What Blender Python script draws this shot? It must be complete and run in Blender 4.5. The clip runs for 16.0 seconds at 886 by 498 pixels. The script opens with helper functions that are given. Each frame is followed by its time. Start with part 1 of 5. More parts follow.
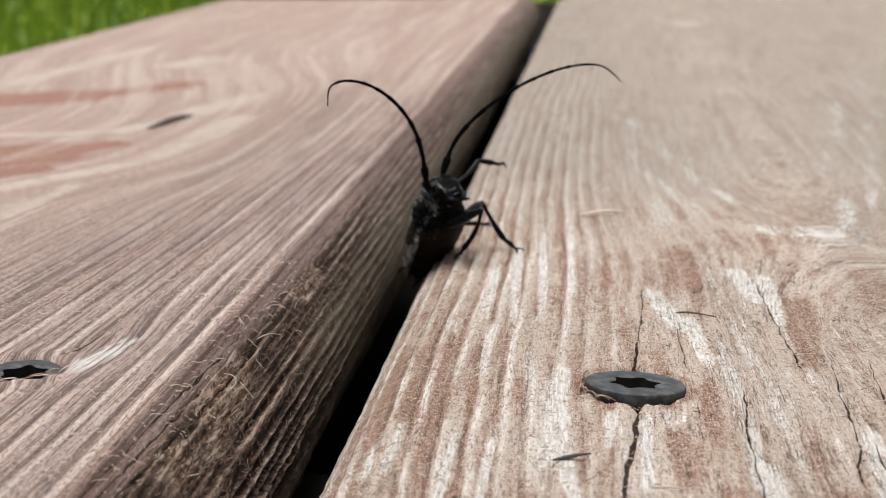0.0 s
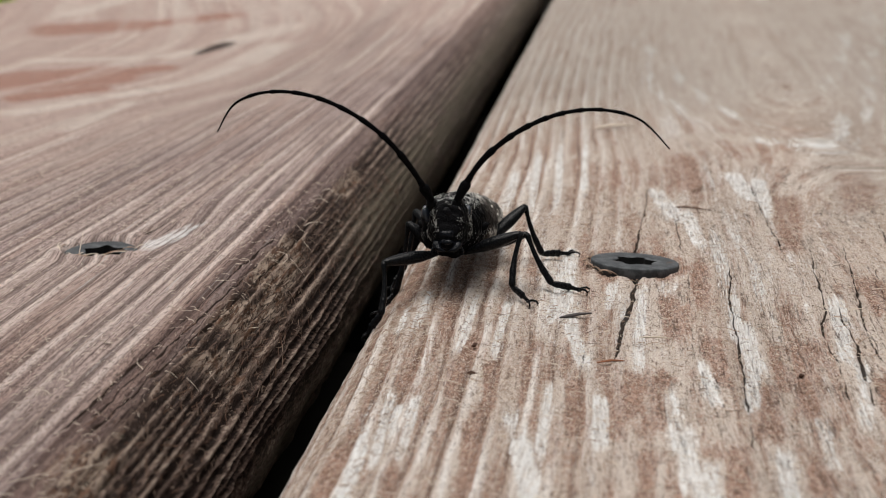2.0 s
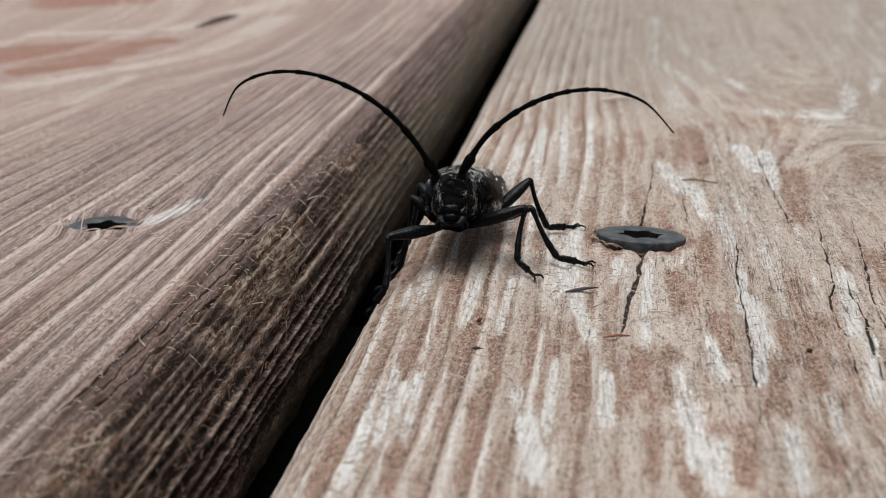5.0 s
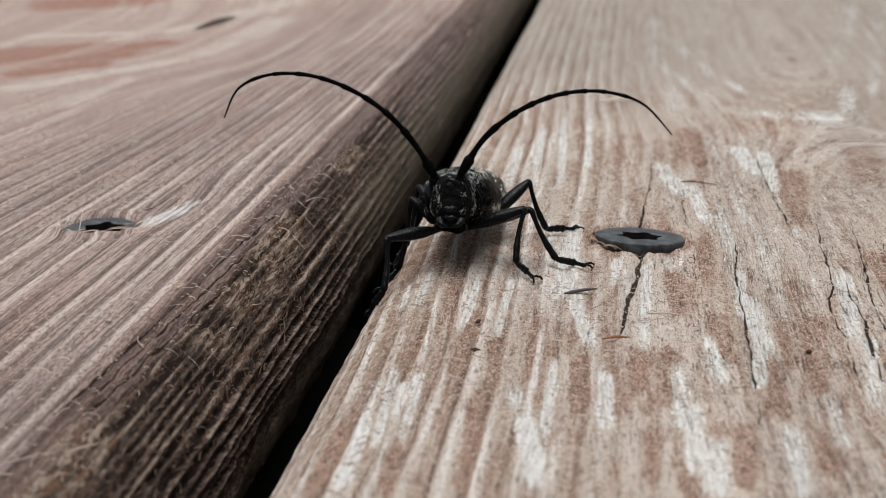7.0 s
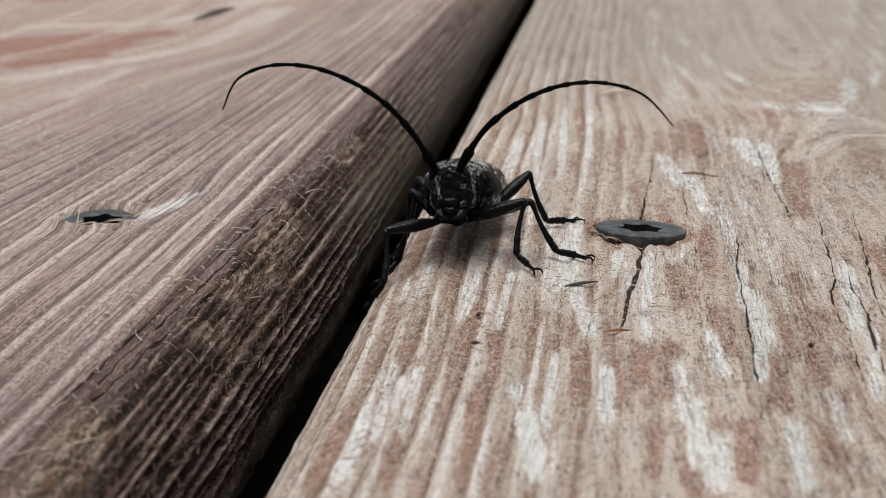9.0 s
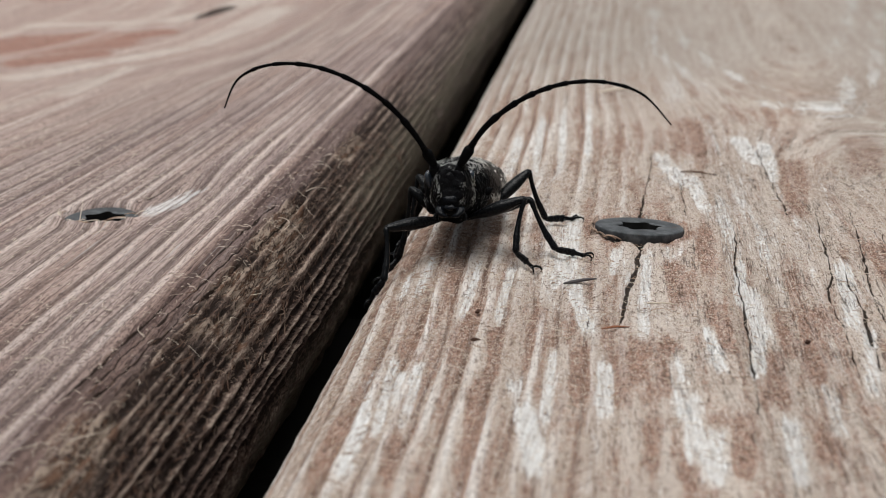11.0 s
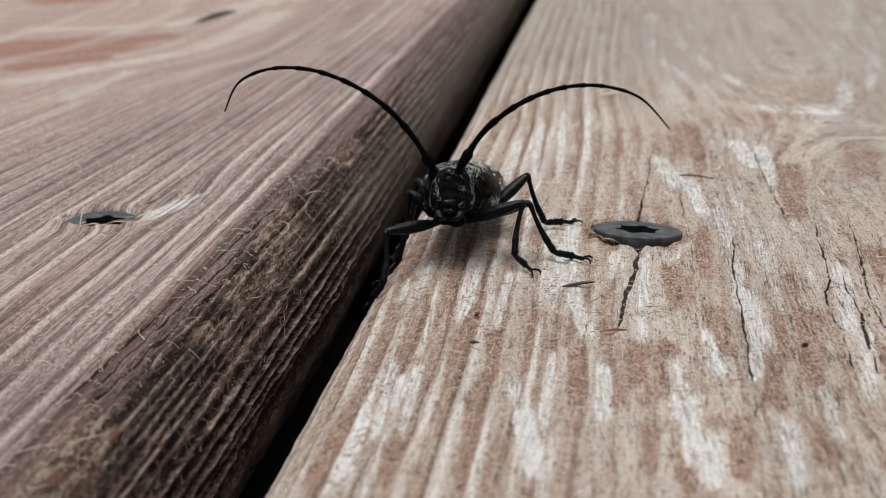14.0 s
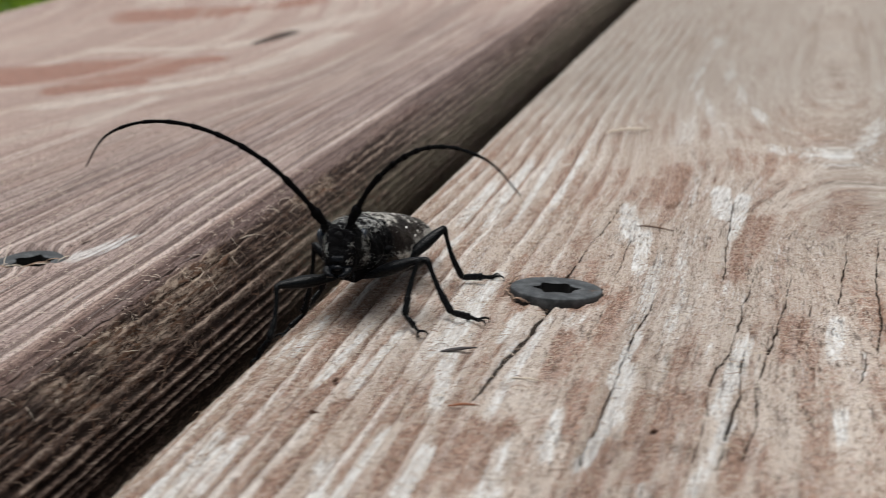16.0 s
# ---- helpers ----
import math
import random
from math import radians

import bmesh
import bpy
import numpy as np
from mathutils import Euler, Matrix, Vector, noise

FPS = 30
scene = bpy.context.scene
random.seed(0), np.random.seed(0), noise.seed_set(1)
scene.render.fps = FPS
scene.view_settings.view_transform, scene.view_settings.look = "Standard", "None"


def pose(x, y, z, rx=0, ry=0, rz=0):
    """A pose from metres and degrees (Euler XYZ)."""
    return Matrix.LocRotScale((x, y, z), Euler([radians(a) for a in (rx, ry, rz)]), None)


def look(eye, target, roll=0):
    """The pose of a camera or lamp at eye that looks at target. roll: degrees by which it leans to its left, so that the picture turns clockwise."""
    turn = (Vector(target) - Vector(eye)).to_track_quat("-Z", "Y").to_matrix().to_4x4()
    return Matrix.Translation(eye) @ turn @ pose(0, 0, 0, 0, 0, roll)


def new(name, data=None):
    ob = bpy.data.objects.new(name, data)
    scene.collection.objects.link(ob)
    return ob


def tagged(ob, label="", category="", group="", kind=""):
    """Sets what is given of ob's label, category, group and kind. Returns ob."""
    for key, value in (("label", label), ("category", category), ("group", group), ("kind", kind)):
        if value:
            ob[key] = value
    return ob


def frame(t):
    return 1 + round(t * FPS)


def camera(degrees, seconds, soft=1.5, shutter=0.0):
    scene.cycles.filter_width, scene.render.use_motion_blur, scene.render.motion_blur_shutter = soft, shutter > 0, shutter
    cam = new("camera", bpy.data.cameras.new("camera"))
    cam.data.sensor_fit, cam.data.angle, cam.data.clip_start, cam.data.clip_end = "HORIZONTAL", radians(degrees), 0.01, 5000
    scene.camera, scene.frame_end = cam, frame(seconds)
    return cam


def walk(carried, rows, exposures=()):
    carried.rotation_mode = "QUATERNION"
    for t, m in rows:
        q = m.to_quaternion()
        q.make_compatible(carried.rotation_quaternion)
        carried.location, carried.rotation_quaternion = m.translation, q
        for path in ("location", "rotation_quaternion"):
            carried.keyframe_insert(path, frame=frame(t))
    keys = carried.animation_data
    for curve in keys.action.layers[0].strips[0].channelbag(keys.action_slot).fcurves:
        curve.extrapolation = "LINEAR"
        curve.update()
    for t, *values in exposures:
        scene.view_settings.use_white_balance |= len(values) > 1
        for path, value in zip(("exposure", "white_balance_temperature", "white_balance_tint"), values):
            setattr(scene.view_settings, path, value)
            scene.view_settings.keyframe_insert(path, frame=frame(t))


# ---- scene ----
MM = 0.001


def view(x, y, z, yaw, pitch, roll):
    """A camera pose from millimetres and degrees: yaw to the right of +y, pitch downwards."""
    a, b = radians(yaw), radians(pitch)
    eye = Vector((x, y, z)) * MM
    return look(eye, eye + Vector((math.sin(a) * math.cos(b), math.cos(a) * math.cos(b), -math.sin(b))), roll)


cam = camera(36.06, 16.0, soft=0.55, shutter=0.15)
cam.data.dof.use_dof = True
cam.data.dof.focus_distance = 0.122
cam.data.dof.aperture_fstop = 60.0
walk(cam, [
    (0, view(19.17, -115.01, 40.76, -6.79, 14.17, -0.74)),
    (0.5, view(19.21, -114.66, 40.75, -6.85, 14.24, -0.75)),
    (1, view(19.26, -115.13, 40.86, -6.87, 14.62, -0.77)),
    (1.1, view(18.60, -114.90, 40.55, -6.65, 14.75, -0.95)),
    (1.2, view(18.70, -114.60, 40.20, -6.90, 14.85, -0.85)),
    (1.3, view(18.60, -116.30, 40.00, -6.62, 15.15, -0.75)),
    (1.4, view(19.25, -119.07, 40.12, -7.34, 14.96, -0.60)),
    (1.5, view(19.88, -121.68, 40.07, -7.17, 15.35, -0.58)),
    (1.6, view(19.51, -125.01, 40.06, -7.51, 15.64, -0.60)),
    (1.7, view(20.35, -129.31, 40.17, -7.85, 16.15, -0.60)),
    (1.8, view(20.42, -131.96, 39.99, -7.55, 16.29, -0.60)),
    (2, view(21.85, -132.84, 40.20, -8.14, 16.50, -0.91)),
    (2.5, view(21.90, -132.80, 40.22, -8.32, 17.03, -1.13)),
    (3, view(21.73, -131.82, 39.99, -8.36, 17.76, -1.17)),
    (3.5, view(21.71, -131.61, 40.02, -8.38, 17.94, -1.17)),
    (6, view(21.73, -131.86, 40.04, -8.36, 17.50, -1.17)),
    (6.5, view(21.62, -131.64, 39.95, -8.31, 17.53, -1.13)),
    (7, view(21.68, -131.67, 39.88, -8.30, 17.54, -1.13)),
    (7.5, view(21.68, -131.65, 39.83, -8.30, 17.67, -1.12)),
    (8, view(21.54, -131.19, 39.72, -8.28, 17.86, -1.08)),
    (8.5, view(21.55, -131.04, 39.90, -8.29, 17.92, -1.13)),
    (9, view(21.55, -130.99, 39.83, -8.29, 17.94, -1.13)),
    (11.5, view(21.74, -131.96, 40.02, -8.31, 17.99, -1.10)),
    (12, view(21.70, -131.92, 40.00, -8.29, 17.85, -1.12)),
    (12.5, view(21.67, -131.75, 39.97, -8.28, 17.69, -1.11)),
    (13, view(21.79, -132.40, 40.12, -8.30, 17.96, -1.13)),
    (13.5, view(21.71, -132.17, 40.08, -8.26, 17.70, -1.12)),
    (14, view(21.77, -132.34, 40.11, -8.26, 17.83, -1.11)),
    (14.5, view(21.76, -132.35, 40.11, -8.21, 17.71, -1.10)),
    (15, view(21.70, -132.48, 40.11, -8.17, 17.73, -1.06)),
    (15.5, view(22.87, -130.59, 40.72, -8.65, 18.01, -0.91)),
    (15.6, view(21.29, -130.14, 40.02, -8.30, 17.75, -1.14)),
    (15.7, view(26.00, -128.64, 41.77, -9.73, 17.88, -1.31)),
    (15.8, view(31.49, -126.95, 41.39, -11.69, 17.73, -1.62)),
    (15.9, view(36.47, -125.41, 43.40, -13.12, 17.73, -1.42)),
    (16, view(46.46, -121.67, 43.17, -16.36, 17.62, -1.92)),
], exposures=[(0.0, 0.40, 6600, 9.5), (0.3, 0.18, 6650, 10), (0.9, 0.11, 6680, 10), (1.4, 0.10, 6650, 10), (2.5, 0.13, 6500, 9), (6.0, 0.14, 6350, 8), (16.0, 0.13, 6350, 8)])

# ---- world and light: an overcast day ----
world = bpy.data.worlds.new("overcast_sky")
scene.world = world
world.use_nodes = True
wn = world.node_tree.nodes
wl = world.node_tree.links
sky = wn.new("ShaderNodeTexSky")
sky.sky_type = "NISHITA"
sky.sun_disc = False
sky.sun_elevation = radians(73)
sky.sun_rotation = radians(-16)
sky.air_density, sky.dust_density, sky.ozone_density = 1.0, 6.0, 1.0
soft_sky = wn.new("ShaderNodeHueSaturation")
soft_sky.inputs["Saturation"].default_value = 0.25
wl.new(sky.outputs[0], soft_sky.inputs["Color"])
wl.new(soft_sky.outputs[0], wn["Background"].inputs["Color"])
wn["Background"].inputs["Strength"].default_value = 0.066

sun_data = bpy.data.lights.new("sun", "SUN")
sun_data.energy = 2.55
sun_data.angle = radians(48)
sun_data.color = (1.0, 0.97, 0.93)
sun = new("sun", sun_data)
sun.matrix_world = look((0, 0, 3), (0.20, -0.05, 0.2))


# ---- materials ----
class Nodes:
    """A node material, built by short calls."""

    def __init__(self, name):
        self.mat = bpy.data.materials.new(name)
        self.mat.use_nodes = True
        self.tree = self.mat.node_tree
        self.bsdf = self.tree.nodes["Principled BSDF"]

    def put(self, socket, value):
        if isinstance(value, bpy.types.NodeSocket):
            self.tree.links.new(value, socket)
        else:
            socket.default_value = value

    def add(self, kind, out=0, props=None, **values):
        n = self.tree.nodes.new("ShaderNode" + kind)
        if kind == "Attribute":
            n.attribute_name = props
        elif kind == "Math":
            n.operation = props
        elif kind == "MapRange":
            n.interpolation_type = props
        for k, v in values.items():
            self.put(n.inputs[int(k[1:])] if k[0] == "i" and k[1:].isdigit() else n.inputs[k], v)
        return n.outputs[out]

    def attr(self, name, out="Vector"):
        return self.add("Attribute", out, name)

    def scaled(self, vec, sx, sy, sz):
        return self.add("Mapping", 0, None, Vector=vec, Scale=(sx, sy, sz))

    def noise(self, vec, scale=1.0, detail=3.0, rough=0.55, out="Fac", dist=0.0):
        return self.add("TexNoise", out, None, Vector=vec, Scale=scale, Detail=detail, Roughness=rough, Distortion=dist)

    def math(self, op, a, b=0.0, c=0.0):
        return self.add("Math", 0, op, i0=a, i1=b, i2=c)

    def step(self, x, lo, hi, a=0.0, b=1.0):
        return self.add("MapRange", 0, "SMOOTHSTEP", i0=x, i1=lo, i2=hi, i3=a, i4=b)

    def mix(self, fac, a, b, blend="MIX"):
        n = self.tree.nodes.new("ShaderNodeMix")
        n.data_type, n.blend_type = "RGBA", blend
        self.put(n.inputs[0], fac)
        self.put(n.inputs[6], a if isinstance(a, bpy.types.NodeSocket) else (*a, 1))
        self.put(n.inputs[7], b if isinstance(b, bpy.types.NodeSocket) else (*b, 1))
        return n.outputs[2]

    def bump(self, height, strength, distance, normal=None):
        n = self.tree.nodes.new("ShaderNodeBump")
        self.put(n.inputs["Height"], height)
        n.inputs["Strength"].default_value = strength
        n.inputs["Distance"].default_value = distance
        if normal:
            self.put(n.inputs["Normal"], normal)
        return n.outputs[0]

    def done(self, color, rough, normal=None, metallic=0.0, spec=0.5, coat=0.0, greyed=0.0):
        if greyed:
            color = self.add("HueSaturation", 0, None, Color=color, Saturation=1 - greyed)
        self.put(self.bsdf.inputs["Base Color"], color if isinstance(color, bpy.types.NodeSocket) else (*color, 1))
        self.put(self.bsdf.inputs["Roughness"], rough)
        self.put(self.bsdf.inputs["Metallic"], metallic)
        self.put(self.bsdf.inputs["Specular IOR Level"], spec)
        self.put(self.bsdf.inputs["Coat Weight"], coat)
        if normal:
            self.put(self.bsdf.inputs["Normal"], normal)
        return self.mat


def pale_wood():
    """Worn, sun-bleached pine with the rest of a red-brown stain. grain is (ring coordinate, length, height) in mm."""
    n = Nodes("bleached_pine")
    g = n.attr("grain")
    ridge, crack = n.attr("ridge", "Fac"), n.attr("crack", "Fac")
    bleach, dye, ribbed, worn = n.attr("bleach", "Fac"), n.attr("stain", "Fac"), n.attr("ribbed", "Fac"), n.attr("worn", "Fac")
    broad = n.noise(n.scaled(g, 0.10, 0.022, 0.1), 1, 3, 0.6)
    streak = n.noise(n.scaled(g, 1.0, 0.024, 0.3), 1, 5, 0.68)
    fibre = n.noise(n.scaled(g, 4.6, 0.26, 2), 1, 4, 0.7)
    felt = n.noise(n.scaled(g, 4.2, 2.6, 3), 1, 4, 0.72, dist=1.2)
    hair = n.noise(n.scaled(g, 6.5, 2.2, 3), 1, 3, 0.6, dist=2.6)
    patch = n.noise(n.scaled(g, 0.42, 0.045, 0.3), 1, 6, 0.70, dist=0.25)
    flake = n.noise(n.scaled(g, 0.62, 0.040, 0.3), 1, 6, 0.68, dist=0.2)
    col = n.mix(n.step(broad, 0.38, 0.62), (0.40, 0.30, 0.238), (0.50, 0.405, 0.34))
    col = n.mix(n.step(streak, 0.44, 0.58, 0.5, 0), col, (0.60, 0.51, 0.44))
    clump = n.noise(n.scaled(g, 1.9, 0.75, 1.5), 1, 4, 0.7, dist=0.8)
    rag = n.math("ADD", n.math("MULTIPLY", n.math("SUBTRACT", fibre, 0.5), 1.4), n.math("MULTIPLY", n.math("SUBTRACT", felt, 0.5), 1.1))
    rag = n.math("ADD", rag, n.math("MULTIPLY", n.math("SUBTRACT", clump, 0.5), 1.1))
    # red-brown stain left between the ridges, its rim broken up by the fibres
    stain = n.math("ADD", n.math("MULTIPLY", patch, 1.25), n.math("MULTIPLY", streak, 0.5))
    stain = n.math("ADD", stain, n.math("MULTIPLY", dye, 0.33))
    stain = n.math("ADD", stain, n.math("MULTIPLY", ribbed, 0.15))
    stain = n.math("SUBTRACT", stain, n.math("MULTIPLY", n.math("MULTIPLY", ridge, ribbed), 0.24))
    stain = n.math("SUBTRACT", stain, n.math("MULTIPLY", bleach, 0.30))
    stain = n.math("ADD", stain, n.math("MULTIPLY", rag, 0.48))
    stain = n.math("SUBTRACT", stain, n.math("MULTIPLY", n.attr("knot", "Fac"), 0.14))
    red = n.mix(n.step(felt, 0.40, 0.60), (0.17, 0.078, 0.048), (0.40, 0.235, 0.165))
    col = n.mix(n.step(stain, 0.83, 1.06, 0, 0.95), col, red)
    # pale crests of the hard rings, shadow lines painted at their foot, and white weathered flakes
    broken = n.noise(n.scaled(g, 0.6, 0.05, 0.3), 1, 4, 0.65)
    crest = n.math("MULTIPLY", n.step(ridge, 0.62, 0.95), n.step(broken, 0.38, 0.60))
    crest = n.math("MULTIPLY", crest, n.math("ADD", 0.2, n.math("MULTIPLY", ribbed, 0.8)))
    col = n.mix(n.math("MULTIPLY", crest, n.step(fibre, 0.36, 0.56, 0.2, 1.0)), col, (0.74, 0.69, 0.65))
    foot = n.math("MULTIPLY", n.step(ridge, 0.01, 0.15, 1, 0), n.step(n.noise(n.scaled(g, 0.9, 0.09, 0.3), 1, 4, 0.7), 0.42, 0.58, 0.1, 0.85))
    foot = n.math("MULTIPLY", foot, n.math("ADD", 0.12, n.math("MULTIPLY", ribbed, 0.88)))
    col = n.mix(foot, col, (0.105, 0.052, 0.033))
    white = n.math("ADD", n.math("MULTIPLY", flake, 0.9), n.math("MULTIPLY", bleach, 0.34))
    white = n.math("SUBTRACT", white, n.math("MULTIPLY", dye, 0.14))
    white = n.math("ADD", white, n.math("MULTIPLY", rag, 0.36))
    bare = n.step(white, 0.54, 0.74)
    col = n.mix(n.math("MULTIPLY", bare, 0.96), col, n.mix(n.step(fibre, 0.38, 0.6), (0.56, 0.52, 0.49), (0.77, 0.765, 0.755)))
    # greyer and darker towards the far end, carried by the knot mask
    col = n.mix(n.math("MULTIPLY", n.attr("knot", "Fac"), 0.25), col, (0.40, 0.345, 0.295))
    col = n.mix(n.math("MULTIPLY", n.attr("knot", "Fac"), 0.9), col, (0.74, 0.75, 0.755), "MULTIPLY")
    # a felt of fine fibres: dark gaps and light curls
    cover = n.math("SUBTRACT", 1.0, n.math("MULTIPLY", bare, 0.4))
    col = n.mix(n.math("MULTIPLY", cover, n.step(felt, 0.38, 0.46, 0.75, 0)), col, (0.105, 0.058, 0.040))
    col = n.mix(n.step(hair, 0.55, 0.61, 0, 0.60), col, (0.80, 0.73, 0.655))
    pores = n.noise(n.scaled(g, 6.5, 0.50, 3), 1, 3, 0.75)
    col = n.mix(n.math("MULTIPLY", cover, n.step(pores, 0.57, 0.63, 0, 0.72)), col, (0.10, 0.054, 0.036))
    # short thin checks along the grain where the wood is most worn
    check = n.noise(n.scaled(g, 2.3, 0.12, 1), 1, 3, 0.5)
    where = n.noise(n.scaled(g, 0.16, 0.05, 0.2), 1, 3, 0.6)
    line = n.step(n.math("ABSOLUTE", n.math("SUBTRACT", check, 0.5)), 0.006, 0.022, 1, 0)
    line = n.math("MULTIPLY", n.math("MULTIPLY", line, worn), n.step(n.math("ADD", where, n.math("MULTIPLY", bleach, 0.10)), 0.47, 0.53))
    line = n.math("MULTIPLY", line, n.step(n.noise(n.scaled(g, 0.8, 0.22, 1), 1, 2), 0.44, 0.52))
    col = n.mix(n.math("MULTIPLY", line, 0.6), col, (0.05, 0.028, 0.02))
    split = n.math("SUBTRACT", n.math("ABSOLUTE", n.attr("split", "Fac")), n.math("MULTIPLY", n.attr("gape", "Fac"), n.math("ADD", 0.35, n.math("MULTIPLY", fibre, 1.3))))
    col = n.mix(n.math("MULTIPLY", n.step(split, -0.04, 0.05, 0.95, 0), n.step(n.attr("gape", "Fac"), 0.005, 0.04)), col, (0.016, 0.009, 0.006))
    split = n.math("ADD", crack, n.math("MULTIPLY", n.math("SUBTRACT", fibre, 0.5), 0.2))
    col = n.mix(n.step(split, 0.80, 0.90, 0, 0.97), col, (0.016, 0.009, 0.006))
    h = n.math("ADD", n.math("MULTIPLY", fibre, 0.7), n.math("MULTIPLY", felt, 0.9))
    h = n.math("ADD", h, n.math("MULTIPLY", pores, -0.8))
    h = n.math("ADD", h, n.math("MULTIPLY", line, -0.8))
    return n.done(col, 0.75, n.bump(h, 0.8, 0.0003), spec=0.03, greyed=0.12)


def red_wood():
    """Pine with most of its red-brown stain, greyed, with paler hard rings and a red knot field."""
    n = Nodes("stained_pine")
    g = n.attr("grain")
    ridge, crack, bleach = n.attr("ridge", "Fac"), n.attr("crack", "Fac"), n.attr("bleach", "Fac")
    knot, side = n.attr("knot", "Fac"), n.attr("side", "Fac")
    broad = n.noise(n.scaled(g, 0.06, 0.016, 0.1), 1, 3, 0.6)
    streak = n.noise(n.scaled(g, 0.55, 0.012, 0.3), 1, 5, 0.66)
    thread = n.noise(n.scaled(g, 2.4, 0.05, 1), 1, 4, 0.7)
    fibre = n.noise(n.scaled(g, 4.5, 0.36, 2), 1, 4, 0.7)
    fleck = n.noise(n.scaled(g, 4.4, 1.6, 3), 1, 3, 0.7)
    curl = n.noise(n.scaled(g, 4.0, 2.6, 3), 1, 4, 0.72, dist=2.0)
    warm = n.noise(n.scaled(g, 0.16, 0.010, 0.1), 1, 4, 0.65)
    col = n.mix(n.step(broad, 0.40, 0.60), (0.44, 0.330, 0.305), (0.56, 0.430, 0.385))
    col = n.mix(n.step(warm, 0.50, 0.62, 0, 0.5), col, (0.44, 0.272, 0.212))
    col = n.mix(n.step(warm, 0.36, 0.47, 0.35, 0), col, (0.38, 0.292, 0.240))
    col = n.mix(n.step(streak, 0.52, 0.62, 0, 0.4), col, (0.56, 0.405, 0.335))
    col = n.mix(n.step(streak, 0.38, 0.48, 0.5, 0), col, (0.190, 0.130, 0.120))
    fine = n.noise(n.scaled(g, 5.5, 0.05, 1.5), 1, 3, 0.65)
    col = n.mix(n.step(thread, 0.40, 0.48, 0.68, 0), col, (0.135, 0.086, 0.074))
    col = n.mix(n.step(fine, 0.40, 0.48, 0.62, 0), col, (0.125, 0.082, 0.074))
    col = n.mix(n.step(fine, 0.54, 0.62, 0, 0.25), col, (0.52, 0.40, 0.335))
    col = n.mix(n.step(thread, 0.55, 0.63, 0, 0.22), col, (0.50, 0.395, 0.335))
    col = n.mix(n.math("MULTIPLY", n.step(ridge, 0.72, 0.97), n.step(fibre, 0.34, 0.54, 0.60, 0.95)), col, (0.74, 0.61, 0.55))
    # the thin shadow at the foot of each ring step, painted dark
    col = n.mix(n.step(ridge, 0.015, 0.10, 0.55, 0), col, (0.075, 0.050, 0.046))
    # paler far end: grazing sheen and weathering put into one colour
    far = n.step(n.math("ADD", knot, n.math("MULTIPLY", n.math("SUBTRACT", broad, 0.5), 0.8)), 0.15, 0.8, 0, 0.75)
    col = n.mix(far, col, (0.545, 0.40, 0.34))
    bands = n.noise(n.scaled(g, 0.22, 0.006, 0.2), 1, 4, 0.65)
    col = n.mix(n.math("MULTIPLY", n.step(knot, 0.1, 0.5), n.step(bands, 0.42, 0.52, 0.55, 0)), col, (0.43, 0.30, 0.255))
    col = n.mix(n.math("MULTIPLY", n.step(knot, 0.1, 0.5), n.step(bands, 0.54, 0.62, 0, 0.5)), col, (0.68, 0.57, 0.50))
    ragged = n.math("MULTIPLY", n.math("SUBTRACT", n.noise(n.scaled(g, 0.25, 0.05, 0.3), 1, 5, 0.72), 0.5), 1.5)
    red = n.step(n.math("ADD", n.attr("ribbed", "Fac"), ragged), 0.12, 0.62, 0, 0.92)
    col = n.mix(red, col, n.mix(fleck, (0.30, 0.135, 0.095), (0.44, 0.225, 0.165)))
    pale = n.math("MULTIPLY", n.step(knot, 0.10, 0.45), n.step(n.noise(n.scaled(g, 0.12, 0.007, 0.1), 1, 4, 0.6), 0.52, 0.64, 0, 0.35))
    pale = n.math("MAXIMUM", pale, n.step(n.math("ADD", n.attr("worn", "Fac"), ragged), 0.1, 1.25, 0, 0.72))
    col = n.mix(pale, col, (0.71, 0.63, 0.56))
    col = n.mix(n.step(fleck, 0.37, 0.51, 0.66, 0), col, (0.085, 0.055, 0.048))
    col = n.mix(n.step(curl, 0.57, 0.64, 0, 0.6), col, (0.60, 0.50, 0.44))
    col = n.mix(n.step(n.math("ADD", bleach, n.math("MULTIPLY", n.math("SUBTRACT", thread, 0.5), 4.0)), 0.25, 1.3, 0, 0.8), col, (0.80, 0.79, 0.78))
    # two darker rings along the edge, and a darker near part
    col = n.mix(n.math("MULTIPLY", n.attr("edge", "Fac"), 0.9), col, (0.46, 0.42, 0.42), "MULTIPLY")
    # the sawn side: pale frayed ribs, shade painted near black in the grooves, olive tone
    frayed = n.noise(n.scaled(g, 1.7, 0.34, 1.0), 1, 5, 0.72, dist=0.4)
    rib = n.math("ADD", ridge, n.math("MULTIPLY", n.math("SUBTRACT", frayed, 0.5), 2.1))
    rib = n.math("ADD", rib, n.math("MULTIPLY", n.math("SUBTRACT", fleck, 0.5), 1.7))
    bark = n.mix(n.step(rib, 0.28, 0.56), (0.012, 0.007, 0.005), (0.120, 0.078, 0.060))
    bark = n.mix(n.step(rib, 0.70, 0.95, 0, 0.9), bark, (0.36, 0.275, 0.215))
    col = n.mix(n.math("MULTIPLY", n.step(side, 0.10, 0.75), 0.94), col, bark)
    chunk = n.math("MULTIPLY", n.attr("stain", "Fac"), n.step(n.math("ADD", frayed, n.math("MULTIPLY", n.math("SUBTRACT", fleck, 0.5), 0.6)), 0.47, 0.55, 0, 0.9))
